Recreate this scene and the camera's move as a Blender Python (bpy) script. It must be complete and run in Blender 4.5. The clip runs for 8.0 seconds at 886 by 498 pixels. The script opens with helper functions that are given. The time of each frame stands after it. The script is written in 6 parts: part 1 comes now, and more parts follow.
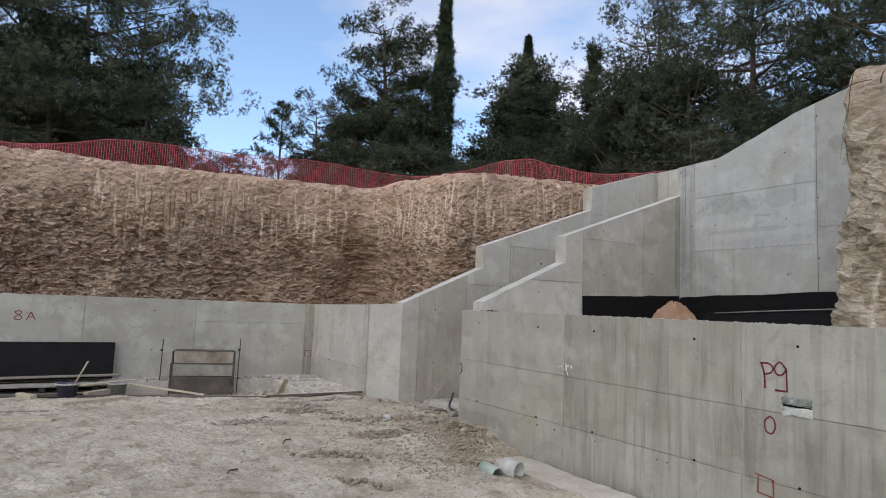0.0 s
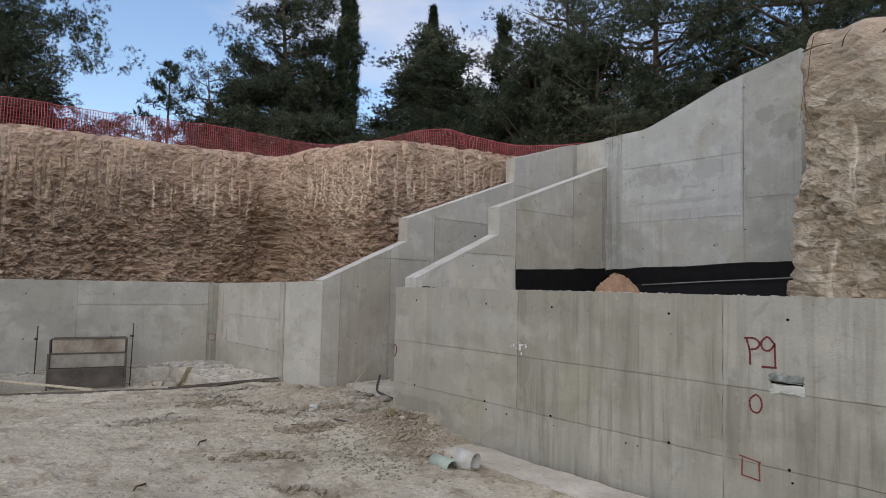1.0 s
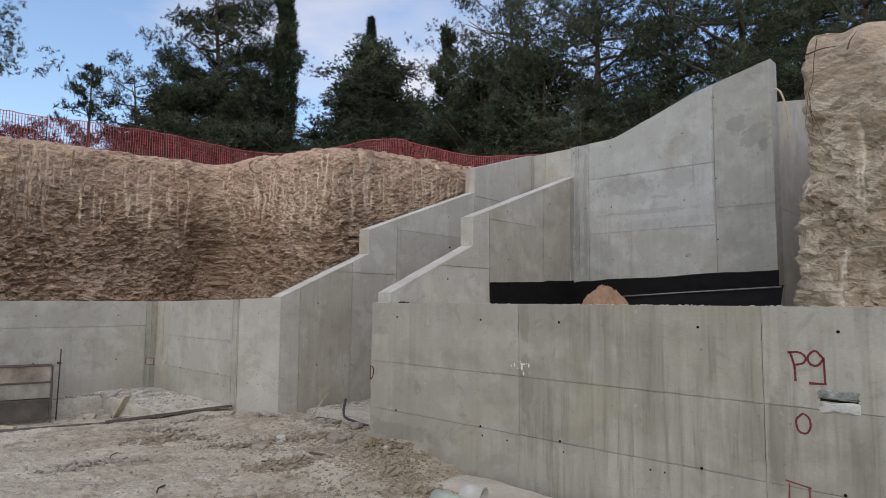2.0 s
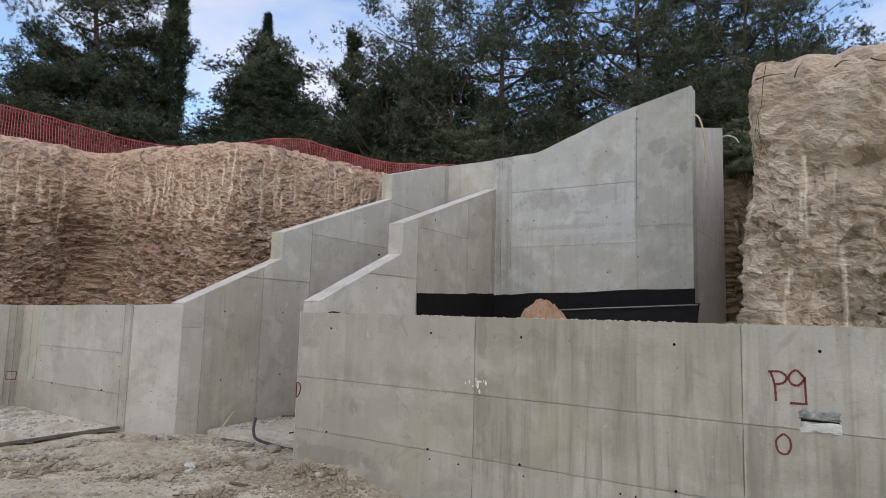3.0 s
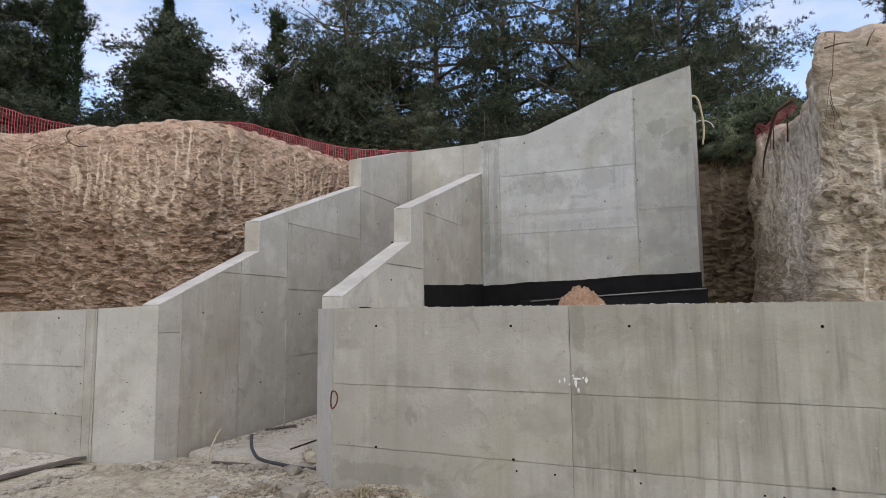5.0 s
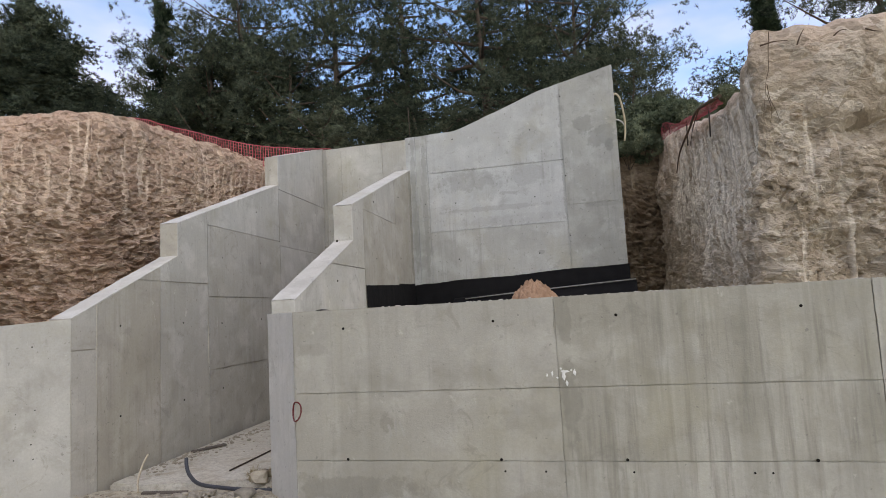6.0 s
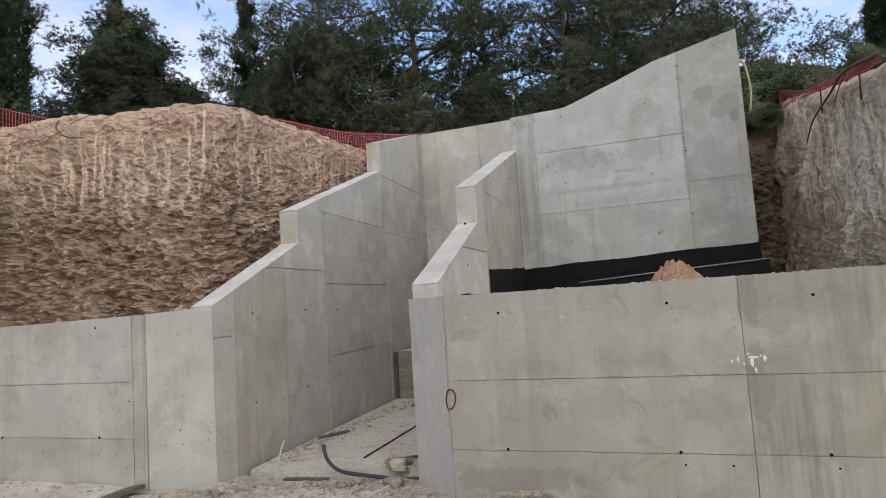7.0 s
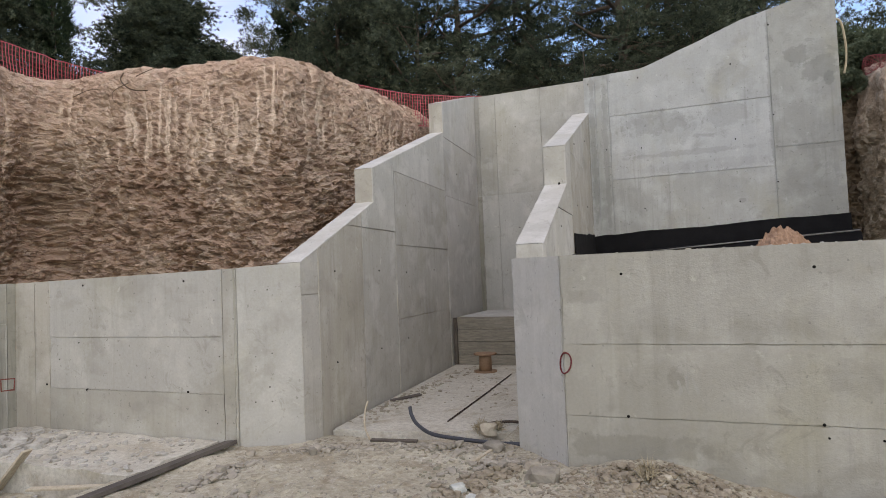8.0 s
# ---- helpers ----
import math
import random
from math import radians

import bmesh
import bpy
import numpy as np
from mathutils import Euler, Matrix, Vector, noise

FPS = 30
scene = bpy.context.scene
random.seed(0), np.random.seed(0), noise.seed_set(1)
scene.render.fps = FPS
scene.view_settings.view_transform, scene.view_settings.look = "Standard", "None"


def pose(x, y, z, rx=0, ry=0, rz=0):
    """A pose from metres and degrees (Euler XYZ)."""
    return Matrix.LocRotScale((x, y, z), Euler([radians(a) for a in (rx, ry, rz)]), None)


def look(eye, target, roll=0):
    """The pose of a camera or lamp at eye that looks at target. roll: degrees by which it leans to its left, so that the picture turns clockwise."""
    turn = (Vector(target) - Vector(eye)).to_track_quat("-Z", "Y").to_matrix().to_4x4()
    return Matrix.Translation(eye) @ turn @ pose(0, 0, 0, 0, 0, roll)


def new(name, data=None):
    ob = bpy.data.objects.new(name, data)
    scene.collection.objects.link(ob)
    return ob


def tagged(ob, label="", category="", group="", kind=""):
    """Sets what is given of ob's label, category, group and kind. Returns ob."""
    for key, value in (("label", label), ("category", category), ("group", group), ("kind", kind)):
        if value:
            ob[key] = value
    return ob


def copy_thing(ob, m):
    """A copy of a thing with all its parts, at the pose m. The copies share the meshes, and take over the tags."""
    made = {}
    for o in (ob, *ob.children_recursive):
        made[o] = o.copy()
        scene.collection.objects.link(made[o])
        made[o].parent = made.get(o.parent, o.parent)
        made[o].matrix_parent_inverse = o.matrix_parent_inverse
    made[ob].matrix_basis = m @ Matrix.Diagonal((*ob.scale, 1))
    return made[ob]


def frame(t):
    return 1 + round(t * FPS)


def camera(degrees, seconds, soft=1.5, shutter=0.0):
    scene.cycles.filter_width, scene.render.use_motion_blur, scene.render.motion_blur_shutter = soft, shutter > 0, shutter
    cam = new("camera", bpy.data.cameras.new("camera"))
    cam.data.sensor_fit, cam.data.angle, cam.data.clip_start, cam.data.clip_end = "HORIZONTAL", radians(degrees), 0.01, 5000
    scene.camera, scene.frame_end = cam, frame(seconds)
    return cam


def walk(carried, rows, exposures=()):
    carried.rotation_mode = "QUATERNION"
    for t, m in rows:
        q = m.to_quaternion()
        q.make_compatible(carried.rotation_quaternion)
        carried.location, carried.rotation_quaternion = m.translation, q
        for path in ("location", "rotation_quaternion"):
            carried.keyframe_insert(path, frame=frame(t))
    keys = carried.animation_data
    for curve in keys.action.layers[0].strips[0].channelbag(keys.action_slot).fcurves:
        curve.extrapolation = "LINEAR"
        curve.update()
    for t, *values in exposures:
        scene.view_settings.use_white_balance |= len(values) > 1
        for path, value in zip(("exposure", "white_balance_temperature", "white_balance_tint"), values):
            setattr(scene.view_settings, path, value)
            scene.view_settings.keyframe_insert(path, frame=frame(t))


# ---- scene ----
cam = camera(71.2, 8.0, soft=0.9)
PATH = [
    (0, (7.723, -4.956, 1.809), (6.003, -3.952, 1.996), 2.3),
    (0.2, (7.577, -4.955, 1.818), (5.899, -3.882, 2.008), 2.6),
    (0.3, (7.482, -4.951, 1.832), (5.864, -3.789, 2.011), 3.0),
    (0.5, (7.281, -4.931, 1.843), (5.750, -3.657, 2.028), 2.5),
    (0.7, (7.082, -4.933, 1.838), (5.571, -3.637, 2.033), 2.5),
    (0.8, (6.986, -4.963, 1.820), (5.449, -3.690, 1.956), 0.5),
    (1, (6.781, -4.931, 1.806), (5.247, -3.654, 1.924), 1.3),
    (1.2, (6.583, -4.987, 1.774), (5.094, -3.661, 1.942), 0.3),
    (2.3, (5.625, -4.986, 1.805), (4.331, -3.471, 1.981), 0.3),
    (2.5, (5.443, -5.015, 1.764), (4.252, -3.422, 1.970), -1.0),
    (2.7, (5.290, -5.045, 1.772), (4.125, -3.429, 1.952), 0.2),
    (2.8, (5.214, -5.021, 1.774), (4.084, -3.380, 1.945), 0.9),
    (3, (5.041, -5.024, 1.787), (3.955, -3.358, 1.999), 1.6),
    (3.1, (4.951, -5.057, 1.763), (3.849, -3.400, 1.960), -0.7),
    (3.2, (4.838, -5.031, 1.756), (3.789, -3.341, 1.963), -1.7),
    (3.3, (4.764, -5.067, 1.774), (3.636, -3.420, 1.905), -1.9),
    (3.4, (4.676, -5.029, 1.778), (3.612, -3.342, 1.927), -0.8),
    (3.5, (4.574, -5.053, 1.768), (3.543, -3.345, 1.913), -0.4),
    (3.7, (4.393, -5.067, 1.760), (3.401, -3.340, 1.933), 0.9),
    (3.8, (4.291, -5.094, 1.758), (3.246, -3.392, 1.876), -0.7),
    (4, (4.121, -5.101, 1.759), (3.031, -3.427, 1.858), 0.1),
    (4.2, (3.941, -5.093, 1.754), (2.819, -3.441, 1.861), -0.5),
    (4.3, (3.847, -5.045, 1.746), (2.803, -3.347, 1.918), -0.2),
    (4.5, (3.662, -5.060, 1.756), (2.651, -3.345, 1.947), -2.9),
    (4.7, (3.482, -5.034, 1.745), (2.540, -3.279, 1.923), -1.5),
    (4.8, (3.432, -5.021, 1.749), (2.549, -3.238, 1.948), -0.4),
    (5, (3.265, -5.042, 1.734), (2.460, -3.222, 1.936), -0.5),
    (5.2, (3.172, -5.010, 1.758), (2.389, -3.177, 1.918), -0.8),
    (6.3, (2.239, -5.009, 1.700), (1.836, -3.061, 1.905), -3.7),
    (6.5, (2.117, -4.987, 1.730), (1.651, -3.047, 1.866), -3.4),
    (6.7, (1.924, -4.971, 1.730), (1.479, -3.025, 1.857), -2.6),
    (6.8, (1.838, -4.968, 1.730), (1.334, -3.038, 1.876), -2.6),
    (6.9, (1.748, -4.956, 1.728), (1.191, -3.044, 1.915), -3.3),
    (7, (1.666, -4.953, 1.725), (0.999, -3.075, 1.897), -3.8),
    (7.1, (1.576, -4.948, 1.720), (0.871, -3.083, 1.886), -3.9),
    (7.3, (1.392, -4.942, 1.709), (0.616, -3.104, 1.849), -1.9),
    (7.5, (1.224, -4.943, 1.698), (0.378, -3.137, 1.854), -2.3),
    (7.7, (1.075, -4.942, 1.705), (0.286, -3.110, 1.837), -2.9),
    (7.8, (0.989, -4.969, 1.692), (0.225, -3.125, 1.819), -2.6),
    (8, (0.831, -4.980, 1.657), (0.100, -3.120, 1.741), -2.3),
]
walk(cam, [(t, look(eye, target, roll)) for t, eye, target, roll in PATH],
     [(0.0, -0.28, 9500, 11), (0.6, -0.46, 9600, 11), (1.4, -0.45, 9700, 12), (2.5, -0.40, 9700, 12), (3.0, -0.25, 9700, 12), (4.5, -0.17, 9800, 12), (8.0, -0.12, 10000, 12)])

# ---- light ----
world = bpy.data.worlds.new("sky_world")
scene.world = world
world.use_nodes = True
wt = world.node_tree
wt.nodes.clear()
SUN_EL, SUN_AZ = 47.0, 150.0   # degrees; azimuth clockwise from +y
sky = wt.nodes.new("ShaderNodeTexSky")
sky.sky_type, sky.sun_disc = "NISHITA", False
sky.sun_elevation, sky.sun_rotation = radians(SUN_EL), radians(SUN_AZ)
sky.air_density, sky.dust_density, sky.ozone_density = 1.3, 0.4, 3.0
coord = wt.nodes.new("ShaderNodeTexCoord")
stretch = wt.nodes.new("ShaderNodeMapping")
stretch.inputs["Scale"].default_value = (1.6, 1.6, 4.5)
stretch.inputs["Location"].default_value = (0.35, 0.1, 0.2)
puff = wt.nodes.new("ShaderNodeTexNoise")
puff.inputs["Scale"].default_value, puff.inputs["Detail"].default_value, puff.inputs["Roughness"].default_value = 1.5, 5, 0.5
cover = wt.nodes.new("ShaderNodeMapRange")
cover.inputs["From Min"].default_value, cover.inputs["From Max"].default_value = 0.52, 0.86
white = wt.nodes.new("ShaderNodeMix")
white.data_type = "RGBA"
white.inputs[7].default_value = (7.4, 8.3, 11.2, 1)
glow = wt.nodes.new("ShaderNodeBackground")
glow.inputs["Strength"].default_value = 0.15
sink = wt.nodes.new("ShaderNodeOutputWorld")
wt.links.new(coord.outputs["Generated"], stretch.inputs["Vector"])
wt.links.new(stretch.outputs["Vector"], puff.inputs["Vector"])
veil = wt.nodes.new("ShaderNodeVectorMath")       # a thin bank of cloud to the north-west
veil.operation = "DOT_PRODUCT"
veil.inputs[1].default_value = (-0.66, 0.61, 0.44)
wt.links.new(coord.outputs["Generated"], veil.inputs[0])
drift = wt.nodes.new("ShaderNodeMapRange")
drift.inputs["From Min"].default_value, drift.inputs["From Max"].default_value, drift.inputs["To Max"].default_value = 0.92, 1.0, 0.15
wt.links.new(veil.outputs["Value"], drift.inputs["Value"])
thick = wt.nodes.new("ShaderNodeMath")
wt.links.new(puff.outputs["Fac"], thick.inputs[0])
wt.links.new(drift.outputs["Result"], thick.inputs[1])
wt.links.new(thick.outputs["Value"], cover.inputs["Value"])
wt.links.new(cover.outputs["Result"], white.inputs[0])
lift = wt.nodes.new("ShaderNodeMix")
lift.data_type, lift.blend_type = "RGBA", "MULTIPLY"
lift.inputs[0].default_value = 1.0
lift.inputs[7].default_value = (1.32, 1.75, 2.4, 1)
wt.links.new(sky.outputs["Color"], lift.inputs[6])
wt.links.new(lift.outputs[2], white.inputs[6])
wt.links.new(white.outputs[2], glow.inputs["Color"])
wt.links.new(glow.outputs["Background"], sink.inputs["Surface"])
sun = new("sun", bpy.data.lights.new("sun", "SUN"))
sun.data.energy, sun.data.angle, sun.data.color = 2.3, radians(120), (1.0, 0.875, 0.675)
sun.matrix_world = look((0, 0, 30), (-math.sin(radians(SUN_AZ)) * 30, -math.cos(radians(SUN_AZ)) * 30,
                                     30 - 30 * math.tan(radians(SUN_EL))))


# ---- materials ----
class Nodes:
    """Short forms for node trees: every method returns a socket."""

    def __init__(self, name):
        self.m = bpy.data.materials.new(name)
        self.m.use_nodes = True
        self.t = self.m.node_tree
        self.b = self.t.nodes["Principled BSDF"]
        self.pos = self.t.nodes.new("ShaderNodeNewGeometry").outputs["Position"]

    def put(self, socket, value):
        if isinstance(value, bpy.types.NodeSocket):
            self.t.links.new(value, socket)
        else:
            socket.default_value = value

    def scaled(self, x, y, z, vec=None):
        n = self.t.nodes.new("ShaderNodeMapping")
        n.inputs["Scale"].default_value = (x, y, z)
        self.put(n.inputs["Vector"], vec or self.pos)
        return n.outputs["Vector"]

    def noise(self, scale, detail=5, rough=0.55, vec=None, warp=0.0):
        n = self.t.nodes.new("ShaderNodeTexNoise")
        n.inputs["Scale"].default_value, n.inputs["Detail"].default_value = scale, detail
        n.inputs["Roughness"].default_value, n.inputs["Distortion"].default_value = rough, warp
        self.put(n.inputs["Vector"], vec or self.pos)
        return n.outputs["Fac"]

    def span(self, value, a, b, lo=0.0, hi=1.0):
        n = self.t.nodes.new("ShaderNodeMapRange")
        self.put(n.inputs["Value"], value)
        for key, v in (("From Min", a), ("From Max", b), ("To Min", lo), ("To Max", hi)):
            n.inputs[key].default_value = v
        return n.outputs["Result"]

    def sums(self, op, a, b):
        n = self.t.nodes.new("ShaderNodeMath")
        n.operation = op
        self.put(n.inputs[0], a)
        self.put(n.inputs[1], b)
        return n.outputs[0]

    def mix(self, fac, a, b, how="MIX"):
        n = self.t.nodes.new("ShaderNodeMix")
        n.data_type, n.blend_type = "RGBA", how
        self.put(n.inputs[0], fac)
        self.put(n.inputs[6], (*a, 1) if isinstance(a, tuple) else a)
        self.put(n.inputs[7], (*b, 1) if isinstance(b, tuple) else b)
        return n.outputs[2]

    def bump(self, height, strength=0.4, distance=0.01):
        n = self.t.nodes.new("ShaderNodeBump")
        n.inputs["Strength"].default_value, n.inputs["Distance"].default_value = strength, distance
        self.put(n.inputs["Height"], height)
        self.put(self.b.inputs["Normal"], n.outputs["Normal"])

    def chance(self):
        return self.t.nodes.new("ShaderNodeObjectInfo").outputs["Random"]

    def island(self):
        n = self.t.nodes.new("ShaderNodeNewGeometry")
        return n.outputs["Random Per Island"]

    def height(self):
        n = self.t.nodes.new("ShaderNodeSeparateXYZ")
        self.put(n.inputs[0], self.pos)
        return n.outputs["Z"]

    def done(self, color, rough=0.85, metal=0.0, spec=0.3):
        self.put(self.b.inputs["Base Color"], color if not isinstance(color, tuple) else (*color, 1))
        self.put(self.b.inputs["Roughness"], rough)
        self.b.inputs["Metallic"].default_value = metal
        self.b.inputs["Specular IOR Level"].default_value = spec
        return self.m


def concrete(name, low, high, streak=0.5, blobs=(), runs_at=0.52):
    """blobs: (centre, radii) of damp stains with an edge of their own."""
    n = Nodes(name)
    c = n.mix(n.span(n.noise(0.9, 6, 0.6, warp=0.6), 0.3, 0.7), low, high)
    pale = tuple(min(1, v * k) for v, k in zip(high, (1.16, 1.17, 1.20)))
    cool = tuple(v * k for v, k in zip(high, (1.0, 1.03, 1.12)))
    deep = tuple(v * 0.60 for v in low)
    c = n.mix(n.span(n.chance(), 0.45, 1.0, 0, 0.5), c, cool)
    c = n.mix(n.span(n.noise(2.6, 4, 0.5), 0.5, 0.66, 0, 0.65), c, pale)
    c = n.mix(n.span(n.noise(1.7, 5, 0.6, n.scaled(1, 1, 1.4), 0.5), 0.54, 0.66, 0, 0.5), c, tuple(v * 0.84 for v in low))
    where = n.span(n.noise(0.55, 3, 0.5), 0.40, 0.58, 0.2, 1.0)
    wide_runs = n.noise(2.2, 4, 0.55, n.scaled(2.4, 2.4, 0.22), 0.3)
    c = n.mix(n.sums("MULTIPLY", n.span(wide_runs, runs_at, runs_at + 0.18, 0, streak * 0.75), where), c, tuple(v * k for v, k in zip(low, (0.70, 0.70, 0.66))))
    runs = n.noise(3.2, 5, 0.6, n.scaled(4.6, 4.6, 0.30), 0.25)
    c = n.mix(n.sums("MULTIPLY", n.span(runs, runs_at + 0.03, runs_at + 0.19, 0, streak), where), c, deep)
    light_runs = n.noise(4.6, 4, 0.6, n.scaled(2.6, 2.6, 0.14))
    c = n.mix(n.sums("MULTIPLY", n.span(light_runs, 0.52, 0.72, 0, streak * 0.9), where), c, pale)
    rust = n.noise(1.1, 5, 0.65, n.scaled(1, 1, 0.6))
    c = n.mix(n.span(rust, 0.52, 0.72, 0, 0.45), c, (0.34, 0.315, 0.225))
    blot = n.noise(3.4, 7, 0.7, None, 1.2)
    c = n.mix(n.span(blot, 0.58, 0.66, 0, 0.42), c, tuple(v * 0.70 for v in low))
    dabs = n.noise(7.5, 4, 0.6, n.scaled(1.5, 1.5, 0.8), 0.6)
    c = n.mix(n.span(dabs, 0.66, 0.74, 0, 0.4), c, deep)
    scabs = n.noise(5.5, 5, 0.65, n.scaled(1.2, 1.2, 1.0), 0.4)
    c = n.mix(n.span(scabs, 0.66, 0.71, 0, 0.5), c, tuple(min(1, v * 1.35) for v in high))
    for centre, radii, *much in blobs:
        m = n.t.nodes.new("ShaderNodeMapping")
        m.inputs["Scale"].default_value = tuple(1 / r for r in radii)
        m.inputs["Location"].default_value = tuple(-v / r for v, r in zip(centre, radii))
        n.put(m.inputs["Vector"], n.pos)
        far = n.t.nodes.new("ShaderNodeVectorMath")
        far.operation = "LENGTH"
        n.put(far.inputs[0], m.outputs["Vector"])
        edge = n.sums("ADD", far.outputs["Value"], n.span(n.noise(7, 6, 0.6), 0.2, 0.8, -0.7, 0.7))
        c = n.mix(n.span(edge, 1.0, 0.75, 0, much[0] if much else 0.45), c, tuple(v * 0.66 for v in low))
    c = n.mix(n.span(n.noise(38, 6, 0.7), 0.35, 0.75, 0, 0.28), c, tuple(v * 0.66 for v in low))
    pits = n.span(n.noise(24, 2, 0.5), 0.69, 0.74, 0, 0.4)
    c = n.mix(pits, c, (0.10, 0.096, 0.09))
    c = n.mix(1.0, c, n.mix(n.chance(), (0.94, 0.94, 0.94), (1.04, 1.04, 1.035)), "MULTIPLY")
    n.bump(n.sums("ADD", n.noise(9, 8, 0.7), n.sums("MULTIPLY", n.noise(70, 4, 0.6), 0.35)), 0.4, 0.014)
    return n.done(c, n.span(n.noise(6, 4), 0.3, 0.7, 0.72, 0.92))


CONCRETE = concrete("cast_concrete", (0.34, 0.322, 0.282), (0.425, 0.41, 0.37), 0.25)
# Front tones: darker than CONCRETE to balance strong light there, besides stains and streaks.
CONCRETE_FRONT = concrete("weathered_dimmed_concrete", (0.285, 0.27, 0.232), (0.365, 0.35, 0.31), 0.35,
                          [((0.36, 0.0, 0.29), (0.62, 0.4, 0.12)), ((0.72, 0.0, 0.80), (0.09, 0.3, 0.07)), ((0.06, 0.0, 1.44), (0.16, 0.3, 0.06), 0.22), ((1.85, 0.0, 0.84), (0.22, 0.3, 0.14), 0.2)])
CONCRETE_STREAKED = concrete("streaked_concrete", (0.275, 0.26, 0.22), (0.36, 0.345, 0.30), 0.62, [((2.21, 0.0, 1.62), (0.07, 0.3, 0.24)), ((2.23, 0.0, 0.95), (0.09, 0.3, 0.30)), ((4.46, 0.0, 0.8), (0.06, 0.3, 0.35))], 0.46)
CONCRETE_BACK = concrete("stained_back_concrete", (0.305, 0.308, 0.292), (0.41, 0.415, 0.403), 0.4,
                         [((1.66, 5.4, 2.60), (0.06, 0.4, 0.05)), ((0.95, 5.4, 3.42), (1.0, 0.4, 0.05), 0.3), ((0.45, 5.4, 3.95), (0.55, 0.4, 0.22), 0.35), ((1.5, 5.4, 3.95), (0.35, 0.4, 0.2), 0.3), ((1.2, 5.4, 3.2), (0.9, 0.4, 0.10), 0.2),
                          ((0.75, 5.4, 3.78), (0.42, 0.4, 0.24), 0.22), ((2.15, 5.4, 4.1), (0.06, 0.4, 1.5), 0.42), ((-0.30, 5.4, 3.6), (0.05, 0.4, 1.6), 0.4), ((-0.50, 5.4, 3.6), (0.05, 0.4, 1.6), 0.4)])
CONCRETE_BACK_END = concrete("stained_end_concrete", (0.285, 0.287, 0.27), (0.37, 0.373, 0.355), 0.35,
                             [((2.50, 5.4, 4.70), (0.16, 0.4, 0.17), 0.5), ((2.78, 5.4, 4.46), (0.26, 0.4, 0.20), 0.5), ((2.90, 5.4, 4.30), (0.08, 0.4, 0.10), 0.6), ((2.75, 5.4, 3.33), (0.5, 0.4, 0.05), 0.3), ((2.62, 5.4, 2.85), (0.4, 0.4, 0.3), 0.2)])
CONCRETE_WARM = concrete("warm_grey_concrete", (0.365, 0.336, 0.286), (0.46, 0.435, 0.385), 0.4)
# Pale and cool tones also carry light onto the end and stair walls.
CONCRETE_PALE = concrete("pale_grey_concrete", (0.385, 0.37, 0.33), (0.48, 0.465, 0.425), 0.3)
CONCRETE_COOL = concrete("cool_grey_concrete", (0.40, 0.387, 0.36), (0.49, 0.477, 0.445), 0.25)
CONCRETE_DARK = concrete("stained_concrete", (0.28, 0.268, 0.235), (0.355, 0.34, 0.305), 0.8)
CONCRETE_TOP = concrete("trowelled_concrete", (0.43, 0.415, 0.38), (0.52, 0.505, 0.47), 0.1)
CONCRETE_RAW = concrete("rough_concrete", (0.33, 0.325, 0.31), (0.46, 0.455, 0.44), 0.15)
BLINDING = concrete("dusty_blinding", (0.33, 0.30, 0.24), (0.53, 0.50, 0.435), 0.15)


